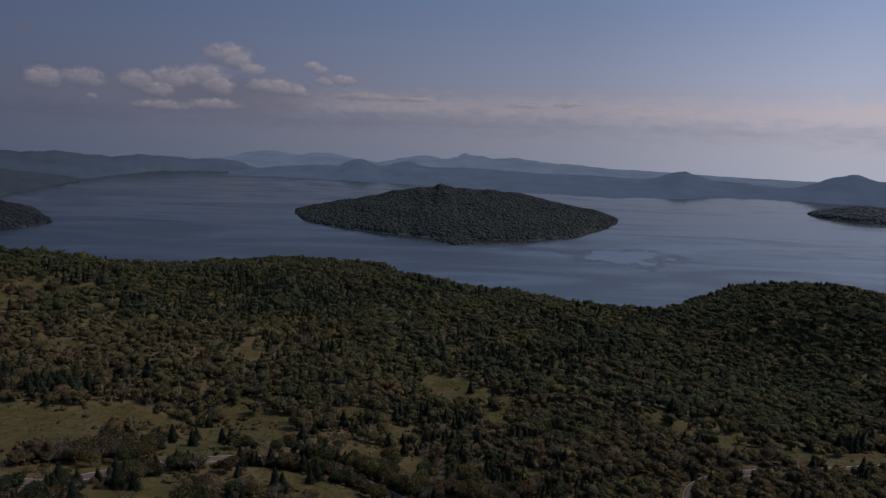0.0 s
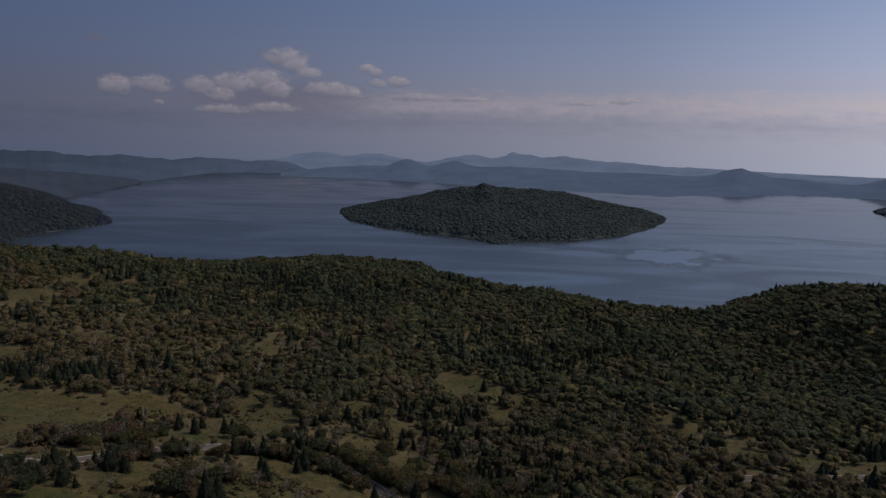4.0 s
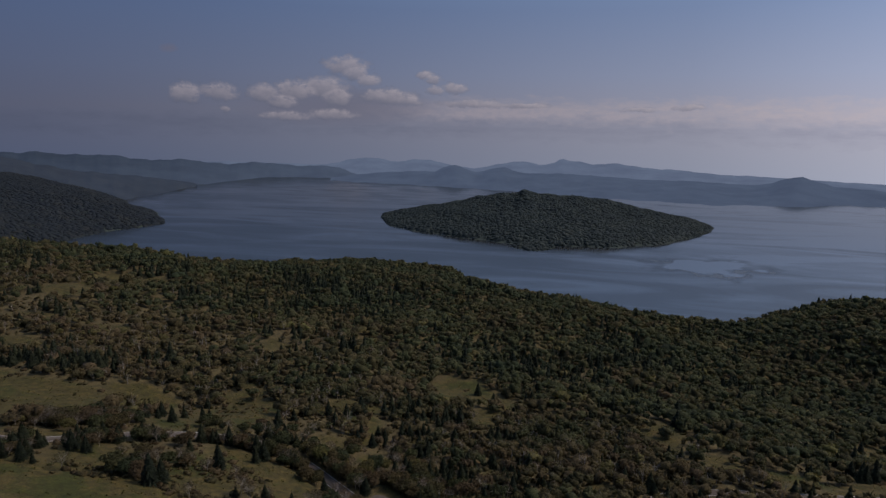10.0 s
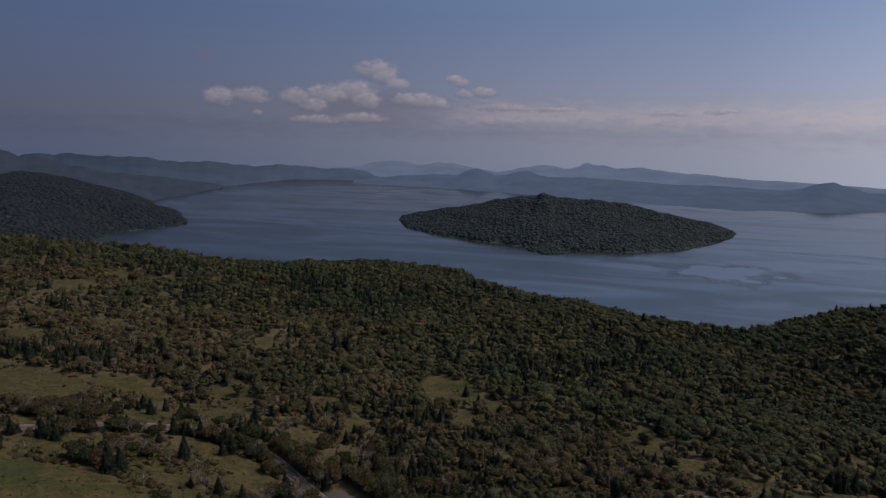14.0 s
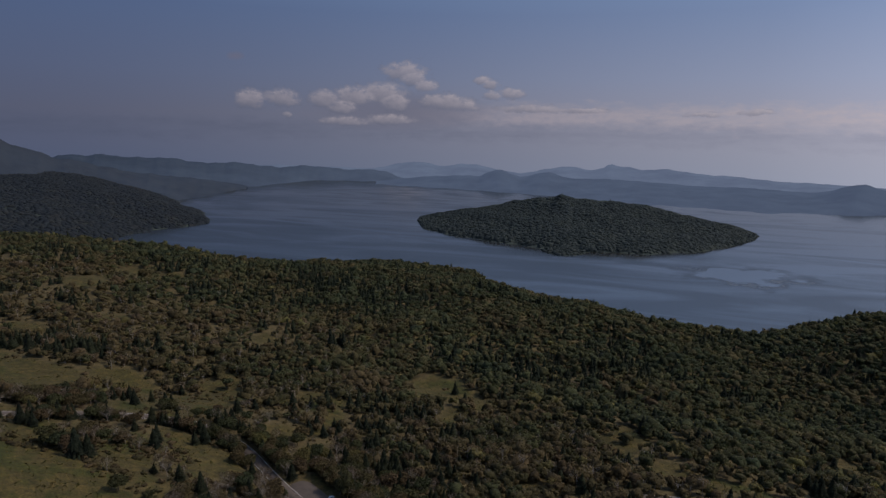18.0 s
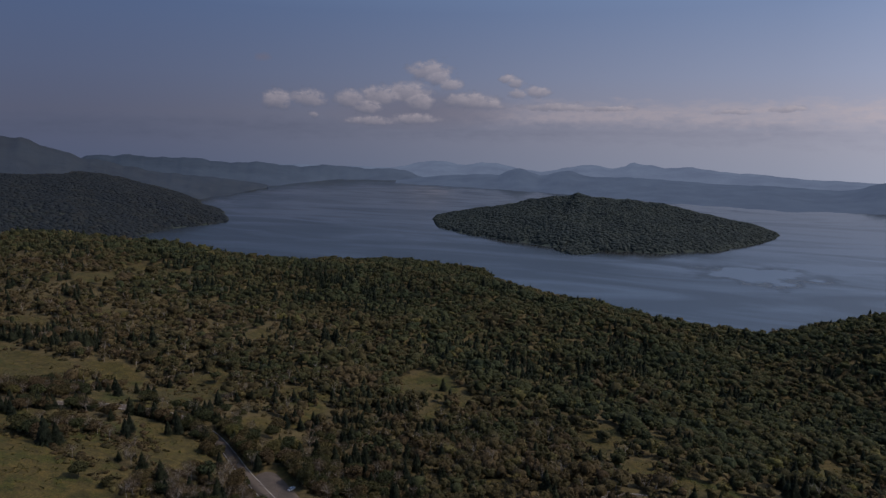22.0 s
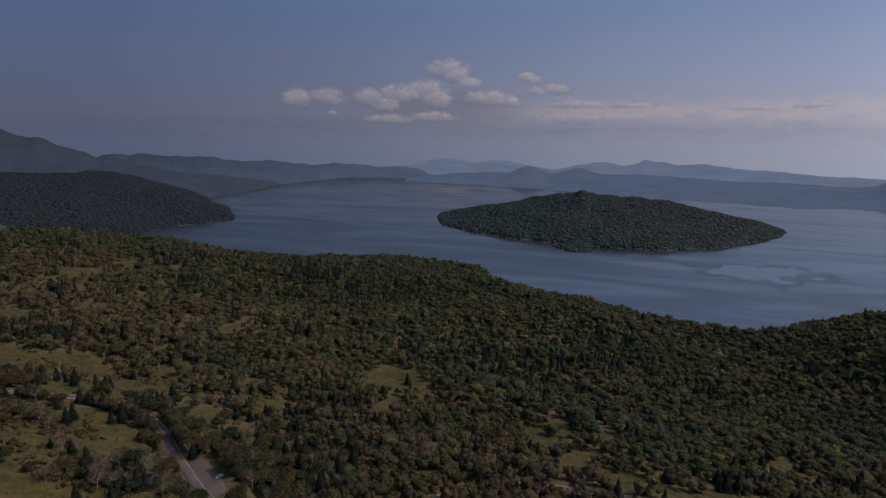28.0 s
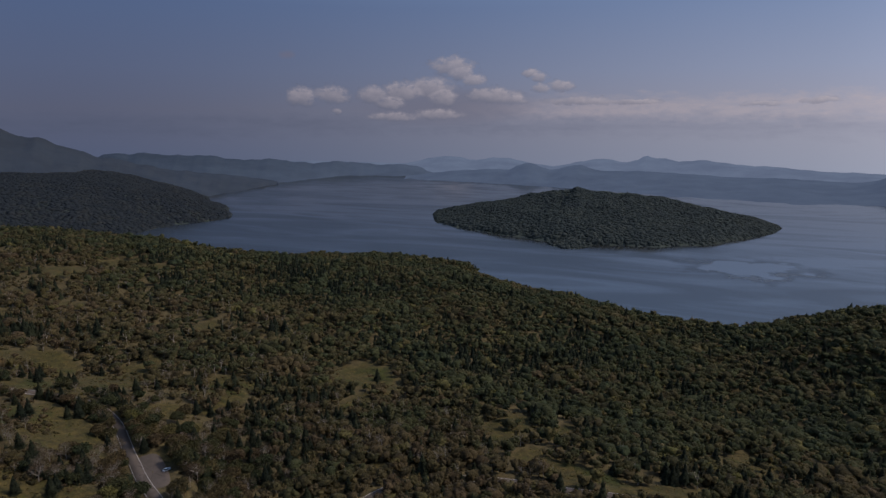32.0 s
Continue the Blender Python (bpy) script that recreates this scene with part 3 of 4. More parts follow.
def islet(x, y):
    t = 1 - np.hypot((x - 1760) / 230, (y - 2520) / 170)
    return np.where(t > 0, 44 * np.clip(t, 0, 1) ** 0.6, t * 30)


def patch(name, fn, x0, x1, y0, y1, step, mat, label, cat):
    px, py = np.arange(x0, x1 + 1, step), np.arange(y0, y1 + 1, step)
    A, B = np.meshgrid(px, py)
    return tagged(mesh_object(name, np.stack([A, B, fn(A, B)], -1).reshape(-1, 3), grid_faces(len(px), len(py)), mat, True), label, cat, kind="structure")


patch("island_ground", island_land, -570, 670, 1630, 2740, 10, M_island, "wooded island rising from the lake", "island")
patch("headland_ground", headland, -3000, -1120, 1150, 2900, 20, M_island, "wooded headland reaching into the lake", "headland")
patch("islet_ground", islet, 1500, 2020, 2320, 2720, 15, M_island, "small wooded islet in the lake", "island")
# ---- trees ----
rng = np.random.default_rng(7)


def ico(sub):
    bm = bmesh.new()
    bmesh.ops.create_icosphere(bm, subdivisions=sub, radius=1.0)
    v = np.array([p.co[:] for p in bm.verts])
    f = np.array([[q.index for q in p.verts] for p in bm.faces])
    bm.free()
    return v, f


ICO0 = ico(1)


def dome(base):
    """The upper part of a ball: what stands under it is never seen."""
    v, f = base
    return v, f[v[f][:, :, 2].mean(1) > -0.5]


HALF = dome(ICO0)


def join(parts):
    vs, fs, n = [], [], 0
    for v, f in parts:
        vs.append(v)
        fs.append(f + n)
        n += len(v)
    return np.concatenate(vs), np.concatenate(fs)


def lump(base, centre, radius, rough):
    v, f = base
    k = rng.normal(size=(4, 3)) * 2.2
    ph = rng.uniform(0, 6.28, 4)
    r = 1 + rough * sum(np.sin(v @ kk + p) for kk, p in zip(k, ph)) / 2 + rng.normal(0, rough * 0.35, len(v))
    lean = np.eye(3) + rng.normal(0, 0.18, (3, 3))
    return (v * r[:, None]) @ lean * radius + centre, f


def leaves_on(centre, radius, n, size):
    """Small leaf clumps standing out of a crown: two triangles each."""
    d = rng.normal(size=(n, 3))
    d[:, 2] = np.abs(d[:, 2]) * 1.0 - 0.25
    d /= np.linalg.norm(d, axis=1)[:, None]
    c = centre + d * radius * rng.uniform(0.78, 1.24, (n, 1))
    a = np.cross(d, rng.normal(size=(n, 3)))
    a /= np.linalg.norm(a, axis=1)[:, None] + 1e-9
    b = np.cross(d, a) + d * rng.normal(0, 0.75, (n, 1))
    s = size * rng.uniform(0.5, 1.2, (n, 1))
    v = np.stack([c - a * s, c - b * s * 0.7, c + a * s, c + b * s * 0.8 + d * s * 0.3], 1).reshape(-1, 3)
    i = np.arange(n)[:, None] * 4
    return v, np.concatenate([i + [0, 1, 2], i + [0, 2, 3]])


def tube(p0, p1, r0, r1, sides=5):
    p0, p1 = np.array(p0, float), np.array(p1, float)
    d = (p1 - p0) / np.linalg.norm(p1 - p0)
    a = np.cross(d, (0.3, 0.9, 0.1))
    a /= np.linalg.norm(a)
    b = np.cross(d, a)
    t = np.linspace(0, 2 * np.pi, sides + 1)[:-1]
    ringv = np.cos(t)[:, None] * a + np.sin(t)[:, None] * b
    v = np.concatenate([p0 + ringv * r0, p1 + ringv * r1])
    i = np.arange(sides)
    j = (i + 1) % sides
    return v, np.concatenate([np.stack([i, j, j + sides], 1), np.stack([i, j + sides, i + sides], 1)])


def broad_crown(h, w, lobes, base, leaves, size, rough=0.34, flat=1.0, core=1.0):
    """An uneven crown: a dark heart and ragged boughs of leaf clumps, of total height h and width w."""
    parts, boughs = [], [(np.array([0, 0, h * 0.66]), np.array([w * 0.33, w * 0.33, h * 0.27 * flat]))]
    parts.append(lump(base, np.array([0, 0, h * 0.54]), np.array([w * 0.38, w * 0.38, h * 0.32 * flat]) * core, rough))
    for k in range(lobes):
        a = 6.283 * (k + rng.uniform(-0.4, 0.4)) / lobes
        d, q = w * rng.uniform(0.18, 0.38), w * rng.uniform(0.13, 0.24)
        c = np.array([math.cos(a) * d, math.sin(a) * d, h * rng.uniform(0.44, 0.84 if flat > 0.8 else 0.7)])
        boughs.append((c, np.array([q, q, q * 0.75])))
        parts.append(lump(base, c - (0, 0, q * 0.2), np.array([q, q, q * 0.8]) * core, rough))
    total = sum(r[0] ** 2 for c, r in boughs)
    for c, r in boughs:
        parts.append(leaves_on(c, r, max(3, int(leaves * r[0] ** 2 / total)), size))
    return join(parts)


def conifer_crown(h, w, tiers, points):
    """Drooping tiers of ragged boughs round a stem."""
    parts = []
    for k in range(tiers):
        u = k / tiers
        z, r = h * (0.14 + 0.8 * u), w * 0.5 * (1 - u) ** 0.85 + 0.12
        n = max(5, int(points * (1 - 0.4 * u)))
        t = np.linspace(0, 2 * np.pi, 2 * n + 1)[:-1] + rng.uniform(0, 6)
        rr = r * np.where(np.arange(2 * n) % 2 == 0, rng.uniform(0.85, 1.25, 2 * n), rng.uniform(0.55, 0.8, 2 * n))
        zz = z - rr * 0.32 + rng.normal(0, 0.02 * h, 2 * n)
        v = np.concatenate([np.stack([np.cos(t) * rr, np.sin(t) * rr, zz], 1), [[0, 0, z + h * 0.95 / tiers * 1.25]]])
        i = np.arange(2 * n)
        parts.append((v, np.stack([i, (i + 1) % (2 * n), np.full(2 * n, 2 * n)], 1)))
    return join(parts)


def limbs(h, w, n, r0, twigs):
    """A tapered stem with rising limbs and twigs."""
    parts = [tube((0, 0, -0.8), (0.05 * w, 0, h * 0.45), r0, r0 * 0.65, 6), tube((0.05 * w, 0, h * 0.45), (0, 0.03 * w, h * 0.85), r0 * 0.65, r0 * 0.15)]
    for k in range(n):
        a, z0 = rng.uniform(0, 6.283), h * rng.uniform(0.22, 0.6)
        e = np.array([math.cos(a) * w * 0.36, math.sin(a) * w * 0.36, h * rng.uniform(0.6, 0.9)])
        s = np.array([0.03 * w, 0, z0])
        parts.append(tube(s, e, r0 * 0.45, r0 * 0.1, 4))
        for q in range(twigs):
            m = s + (e - s) * rng.uniform(0.4, 0.95)
            parts.append(tube(m, m + rng.normal(size=3) * np.array([0.14, 0.14, 0.08]) * w + (0, 0, 0.1 * h), r0 * 0.16, r0 * 0.05, 3))
    return join(parts)


def mix_noise(x, y):
    return hummock(x, y, 55.0, 4.0) * 0.6 + hummock(x, y, 21.0, 8.0) * 0.4


def brownness(x, y):
    left = 1 / (1 + np.exp((x + 60) / 90)) * np.clip((820 - y) / 300, 0, 1)
    near = np.clip((540 - y) / 180, 0, 1) * np.clip((300 - x) / 150, 0.62, 1)
    return np.clip(np.maximum(left, near), 0, 1)


# where trees may stand: jittered rows over the visible hillside
def stand(x0, x1, y0, y1, step):
    a, b_ = np.meshgrid(np.arange(x0, x1, step), np.arange(y0, y1, step * 0.9))
    a = a + (np.arange(a.shape[0]) % 2)[:, None] * step / 2
    a, b_ = (a + rng.uniform(-0.42, 0.42, a.shape) * step).ravel(), (b_ + rng.uniform(-0.42, 0.42, b_.shape) * step).ravel()
    seen = (a > -0.62 * (b_ + 60) * 1.42 - 120) & (a < 300 + 0.72 * b_ + 60)
    return a[seen], b_[seen]


nx_, ny_ = stand(-1000, 900, 200, 470, 6.8)
fx, fy = stand(-1500, 1350, 470, 860, 8.7)
dx, dy = stand(-1500, 1350, 860, 1480, 9.6)
tx, ty = np.r_[nx_, fx, dx], np.r_[ny_, fy, dy]
east_bank = PASS_ROAD[(PASS_ROAD[:, 0] > -58) & (PASS_ROAD[:, 0] < -2)]
hedge = np.concatenate([east_bank + (4.2, 5.6) + rng.uniform(-1.2, 1.2, east_bank.shape), east_bank + (8.5, 10.0) + rng.uniform(-2, 2, east_bank.shape)])
side_bank = PASS_ROAD[(PASS_ROAD[:, 0] > 140) & (PASS_ROAD[:, 0] < 180)]
hedge = np.concatenate([hedge, side_bank + (5.5, -3.5) + rng.uniform(-1.5, 1.5, side_bank.shape)])
# thickets left standing in the clearings: x, y, half width, half depth, turn, trees
THICKETS = [(-178, 289, 40, 13, 38, 90), (-161, 216, 13, 30, 4, 60), (-143, 252, 9, 14, -35, 22), (-82, 301, 24, 3, 2, 30), (-140, 263, 8, 7, 0, 10), (-70, 323, 26, 6, -8, 26), (-112, 320, 10, 5, 20, 8), (-122, 418, 24, 5, 8, 12), (-90, 392, 10, 8, 0, 9),
            (-100, 229, 10, 6, 0, 9), (-93, 250, 16, 8, 20, 14), (-8, 222, 22, 7, 12, 26), (-2, 242, 9, 3, -30, 12), (33, 234, 9, 5, -30, 10), (20, 288, 22, 3.5, -37, 30), (46, 274, 8, 6, -37, 14), (-50, 298, 13, 3, -28, 26), (-66, 303, 10, 2.5, -10, 14), (-129, 284, 13, 4, 48, 18), (50, 492, 9, 9, 0, 5), (-480, 675, 26, 20, 0, 12), (-500, 625, 18, 8, 0, 8),
            (-190, 352, 20, 7, -10, 12), (-55, 405, 22, 22, 0, 16), (-40, 375, 12, 14, 0, 8), (230, 395, 18, 14, 0, 7), (182, 455, 12, 20, 0, 6), (360, 498, 14, 14, 0, 6)]
for cx, cy, ca, cb, ct, cn_ in THICKETS:
    p = rng.normal(0, 0.5, (cn_, 2)) * (ca, cb)
    c_, s_ = math.cos(radians(ct)), math.sin(radians(ct))
    hedge = np.concatenate([hedge, np.stack([cx + p[:, 0] * c_ - p[:, 1] * s_, cy + p[:, 0] * s_ + p[:, 1] * c_], 1)])
tx, ty = np.r_[tx, hedge[:, 0]], np.r_[ty, hedge[:, 1]]
forced = np.arange(len(tx)) >= len(tx) - len(hedge)
tz = land(tx, ty)
md = meadow(tx, ty)
d_road = np.full(len(tx), 99.0)
sel = (tx > -450) & (tx < 360) & (ty < 430)
d_road[sel] = road_gap(tx[sel], ty[sel])[0]
br = brownness(tx, ty)
west = np.clip((20 - tx) / 120, 0.0, 1)
open_wood = np.clip(br * (0.25 + 0.8 * west) - 0.22 + 0.45 * mix_noise(tx + 300, ty), 0, 0.74) * np.clip((520 - ty) / 120, np.where((tx < -150) & (ty < 720), 0.6, 0.25), 1)
glade = 0.4 * np.exp(-((tx + 45) / 60) ** 2 - ((ty - 395) / 42) ** 2) + 0.4 * np.exp(-((tx - 260) / 90) ** 2 - ((ty - 410) / 50) ** 2)
open_wood = np.clip(open_wood + glade - 0.7 * np.exp(-((tx + 290) / 90) ** 2 - ((ty - 402) / 26) ** 2), 0, 0.78)
keep = (tz > 2.0) & ((md < 0.3) | forced) & (d_road > np.where((tx > 90) | forced, 4.2, 5.5)) & (forced | (rng.uniform(size=len(tx)) > open_wood))
tx, ty, tz, br = tx[keep], ty[keep], tz[keep], br[keep]
cn = mix_noise(tx * 1.1 - 900, ty + 400)
firs = np.clip(0.035 + 0.5 * np.clip(cn * 2.4 - 0.3, 0, 1), 0, 0.5) + 0.08 * (ty < 400)
for cx, cy, ca, cb in ((-235, 850, 120, 130), (80, 640, 80, 75), (200, 740, 70, 60), (-161, 216, 16, 32), (-143, 252, 12, 16), (-84, 296, 28, 6), (-70, 321, 24, 8), (0, 430, 40, 30), (50, 330, 50, 30), (-100, 229, 10, 6), (-450, 760, 60, 20), (380, 500, 14, 10)):
    firs = np.maximum(firs, 0.72 * np.exp(-((tx - cx) / ca) ** 2 - ((ty - cy) / cb) ** 2))
firs = np.maximum(firs, 0.9 * np.exp(-((tx + 298) / 62) ** 4 - ((ty - 402 - 0.32 * (tx + 298)) / 24) ** 4))
firs = firs * (1 - 0.95 * np.exp(-((tx + 178) / 34) ** 4 - ((ty - 289) / 30) ** 4))
conif = rng.uniform(size=len(tx)) < firs
spread_t = rng.normal(0, 0.15, len(tx))
tint = np.clip(0.24 + 0.42 * br + spread_t + 0.30 * hummock(tx, ty, 60.0, 6.0) + 0.14 * hummock(tx, ty, 23.0, 2.0), 0, 0.96)
tint = np.where((rng.uniform(size=len(tx)) < 0.045) & (br < 0.6), rng.uniform(0.93, 1.0, len(tx)), tint)
size = np.clip(rng.normal(1.0, 0.22, len(tx)) + 0.14 * hummock(tx, ty, 33.0, 9.0), 0.5, 1.6) * np.where(ty < 470, 0.98, np.where(ty < 860, 1.0, 1.08)) * (1 - 0.12 * br)
turn = rng.uniform(0, 6.283, len(tx))


def scattered(name, mat, templates, x, y, z, s, r, tint_v, label, category, smooth=False, slope=None):
    """Many trees of a few shapes as one piece of woodland; far crowns lean with the slope."""
    pick = rng.integers(0, len(templates), len(x))
    vs, fs, ts, n = [], [], [], 0
    for k, (v, f) in enumerate(templates):
        i = np.nonzero(pick == k)[0]
        if not len(i):
            continue
        c, sn = np.cos(r[i])[:, None], np.sin(r[i])[:, None]
        wx = s[i] * rng.uniform(0.88, 1.14, len(i))
        px = (v[:, 0] * c - v[:, 1] * sn) * wx[:, None] + x[i][:, None]
        py = (v[:, 0] * sn + v[:, 1] * c) * wx[:, None] + y[i][:, None]
        base = z[i][:, None] if slope is None else np.maximum(slope(px.ravel(), py.ravel()).reshape(px.shape), z[i][:, None] - 3.0)
        pz = v[:, 2] * (s[i] * rng.uniform(0.78, 1.25, len(i)))[:, None] + base
        vs.append(np.stack([px, py, pz], -1).reshape(-1, 3))
        fs.append((f[None] + (np.arange(len(i)) * len(v))[:, None, None] + n).reshape(-1, 3))
        ts.append(np.repeat(tint_v[i], len(v)))
        n += len(i) * len(v)
    return tagged(mesh_object(name, np.concatenate(vs), np.concatenate(fs), mat, smooth, tint=np.concatenate(ts)), label, category, kind="stuff")


near = ty < 470
# the trees nearest to the lay-by and the meadow are things of their own
kind_of = np.where(conif, 0, np.where(rng.uniform(size=len(tx)) < np.where(((ty < 246) & (tx > -50)) | ((np.abs(tx + 178) < 48) & (np.abs(ty - 289) < 36)) | (np.hypot(tx + 129, ty - 284) < 18), 0.72, 0.12 + 0.25 * br), 1, 2))
reach = np.hypot((tx + 50) * 0.75, ty - 260)
own = np.zeros(len(tx), bool)
for k in range(3):
    i = np.nonzero((kind_of == k) & (ty < 400))[0]
    own[i[np.argsort(reach[i])[:270]]] = True
B1 = [broad_crown(9.0, 9.4, 6, HALF, 64, 0.55, 0.3, f) for f in (1, 1, 0.7, 0.8, 1.1, 0.75, 1, 0.7)] + [broad_crown(8.5, 7.2, 5, HALF, 52, 0.55, 0.32, 1.15) for _ in range(4)]
B2 = [broad_crown(9.0, 11.2, 4, HALF, 14, 0.85, 0.24, f) for f in (1, 1, 0.7, 0.8, 1.1, 0.75, 1, 0.7)] + [broad_crown(9.8, 9.2, 3, HALF, 12, 0.8, 0.26, 1.1) for _ in range(5)]
C1 = [conifer_crown(11.0, 7.6, 6, 7) for _ in range(4)]
C2 = [conifer_crown(11.2, 7.6, 4, 6) for _ in range(4)]
T1 = [limbs(9.0, 7.5, 3, 0.17, 0) for _ in range(5)]
WOODS = ((near & ~own & ~conif, M_broad_far, B1, "broadleaf_woodland", "mixed autumn broadleaf trees covering the hillside"),
         (~near & ~conif, M_broad_far, B2, "broadleaf_forest", "dense autumn forest down to the lake shore"),
         (near & ~own & conif, M_coni_far, C1, "conifer_woodland", "scattered dark green fir trees on the hillside"),
         (~near & conif, M_coni_far, C2, "conifer_forest", "dark fir trees among the broadleaf forest"))
for m, mat, temps, name, label in WOODS:
    scattered(name, mat, temps, tx[m], ty[m], tz[m], size[m], turn[m], tint[m], label, "trees", mat is M_broad_far)
m = near & ~own & ~conif
scattered("birch_trunks", M_birch, T1, tx[m], ty[m], tz[m], size[m], turn[m], tint[m], "pale birch trunks and limbs among the leaves", "trunks")


# bare birches in the browner parts of the slope
m = (~conif) & (br > 0.45) & (ty > 345) & (ty < 760) & ~own & (rng.uniform(size=len(tx)) < 0.22)
scattered("bare_birches", M_birch, [limbs(10.0, 8.0, 5, 0.22, 2) for _ in range(6)], tx[m] + 3.5, ty[m] - 3.0, land(tx[m] + 3.5, ty[m] - 3.0), size[m] * 1.05, turn[m], tint[m], "bare pale birches with forked limbs", "trees")


# ---- trees that stand by themselves ----
def part(name, vf, mat, parent, label=""):
    ob = mesh_object(name, vf[0], vf[1], mat, parent=parent)
    if label:
        ob["label"] = label
    return ob


def tree_model(kind):
    root = new(kind)
    if kind == "fir_tree":
        part("crown", conifer_crown(11.0, 6.6, 15, 13), M_coni, root)
        part("trunk", tube((0, 0, -0.8), (0, 0, 11.5), 0.2, 0.04, 7), M_bark, root)
        tagged(root, "dark green fir tree with drooping ragged boughs", "tree", "trees on the hillside")
    elif kind == "birch_tree":
        part("trunk", limbs(8.5, 8.0, 10, 0.17, 9), M_birch, root)
        part("crown", leaves_on(np.array([0, 0, 5.4]), np.array([3.2, 3.2, 2.6]), 300, 0.26), M_brown, root)
        tagged(root, "nearly bare pale birch with thin brown leaves", "tree", "trees on the hillside")
    else:
        part("crown", broad_crown(9.0, 8.8, 13, HALF, 1000, 0.46, 0.34, float(rng.uniform(0.7, 1.1)), 0.78), M_broad, root)
        part("trunk", limbs(8.0, 6.5, 4, 0.19, 0), M_bark, root)
        tagged(root, "round-crowned broadleaf tree turning olive and brown", "tree", "trees on the hillside")
    return root


def plant(root, x, y, s, r):
    z = float(land(np.array([x]), np.array([y]))[0])
    return copy_thing(root, Matrix.Translation((x, y, z)) @ Matrix.Rotation(r, 4, "Z") @ Matrix.Diagonal((s, s, s * 1.0, 1)))


MODELS = {k: [tree_model(k) for _ in range(n)] for k, n in (("fir_tree", 4), ("birch_tree", 5), ("broadleaf_tree", 9))}
spare = [o for v in MODELS.values() for o in v]
oi = np.nonzero(own)[0]
for i in oi:
    kind = ("fir_tree", "birch_tree", "broadleaf_tree")[kind_of[i]]
    plant(MODELS[kind][int(rng.integers(len(MODELS[kind])))], tx[i], ty[i], size[i], turn[i])
# single trees in the clearings
FIRS = [(30, 531, 1.25), (-162, 325, 1.0), (-160, 338, 1.1), (-141, 322, 1.1), (-149, 346, 0.9), (-130, 338, 1.0), (-125, 338, 0.95), (-86, 357, 1.15), (-82, 373, 0.9), (-78, 386, 0.9), (-105, 297, 1.2), (-99, 299, 0.9),
        (-79, 271, 1.1), (-73, 262, 1.15), (-63, 291, 1.2), (-65, 285, 0.9), (-47, 232, 0.55), (-45, 240, 0.42), (-83, 222, 1.5), (-80, 226, 1.2), (-140, 241, 1.1), (-133, 242, 0.9), (-143, 215, 1.0), (-137, 215, 0.5),
        (15, 232, 0.9), (15, 216, 0.9), (18, 211, 1.0), (7, 202, 0.9), (-30, 357, 1.1), (-32, 372, 1.0), (-21, 361, 1.0)]
ROUND = [(-43, 206, 0.95), (-33, 279, 1.0), (-16, 270, 0.5), (-99, 227, 0.9), (-458, 689, 1.8), (-27, 206, 0.6), (31, 236, 1.1), (36, 230, 1.0), (24, 242, 0.8), (-36, 283, 0.8)]
BARE = [(-123, 216, 1.0), (-62, 219, 0.9), (-73, 251, 1.0), (-19, 231, 1.0), (-3, 221, 1.1), (-14, 208, 1.0), (3, 216, 1.2), (-15, 205, 1.0), (-60, 255, 0.8), (-115, 245, 0.9), (-205, 345, 0.7)]
for kind, x, y, s in [("fir_tree", *p) for p in FIRS] + [("broadleaf_tree", *p) for p in ROUND] + [("birch_tree", *p) for p in BARE]:
    plant(MODELS[kind][int(rng.integers(len(MODELS[kind])))], x, y, s, rng.uniform(0, 6.28))
for o in spare:
    for c in list(o.children):
        bpy.data.objects.remove(c)
    bpy.data.objects.remove(o)

M_tuft = leaf_material("dry_grass_tufts", [(0.0, (0.046, 0.052, 0.015)), (0.5, (0.085, 0.074, 0.026)), (1.0, (0.111, 0.085, 0.037))], "tint")

# undergrowth: low brown bushes in the open parts
ux, uy = stand(-700, 700, 165, 560, 4.2)
ub, um, uz = brownness(ux, uy), meadow(ux, uy), land(ux, uy)
ud = np.full(len(ux), 99.0)
sel = (ux > -450) & (ux < 360) & (uy < 430)
ud[sel] = road_gap(ux[sel], uy[sel])[0]
k = (ud > 5.5) & (rng.uniform(size=len(ux)) < np.where(um > 0.5, 0.16 * np.clip(hummock(ux, uy, 11.0, 2.0) * 2 - 0.75, 0, 1), np.where(um > 0.1, 0.25, 0.4 * ub)))
verge = PASS_ROAD[(PASS_ROAD[:, 0] < -215) & (PASS_ROAD[:, 0] > -420)]
verge = np.concatenate([verge + (0.3 * q, -4.6 - q) + rng.uniform(-0.8, 0.8, verge.shape) for q in (0.0, 0.8, 2.0)])
shrubs = np.concatenate([(cx, cy) + rng.normal(0, 1, (q, 2)) * (ra, rb) for cx, cy, ra, rb, q in ((-96, 232, 12, 6, 60), (-62, 222, 9, 5, 30), (-70, 253, 12, 6, 50), (-18, 232, 11, 5, 60), (-5, 216, 12, 5, 60), (-120, 218, 8, 5, 24), (-60, 262, 10, 5, 30), (-30, 212, 8, 4, 24), (-100, 262, 14, 7, 60), (-130, 392, 18, 8, 24), (-85, 385, 10, 10, 26), (-50, 420, 20, 16, 50))])
shrubs = shrubs[road_gap(shrubs[:, 0], shrubs[:, 1])[0] > 6]
ux, uy = np.r_[ux[k], verge[:, 0], shrubs[:, 0]], np.r_[uy[k], verge[:, 1], shrubs[:, 1]]
uz, k = land(ux, uy), np.ones(len(ux), bool)
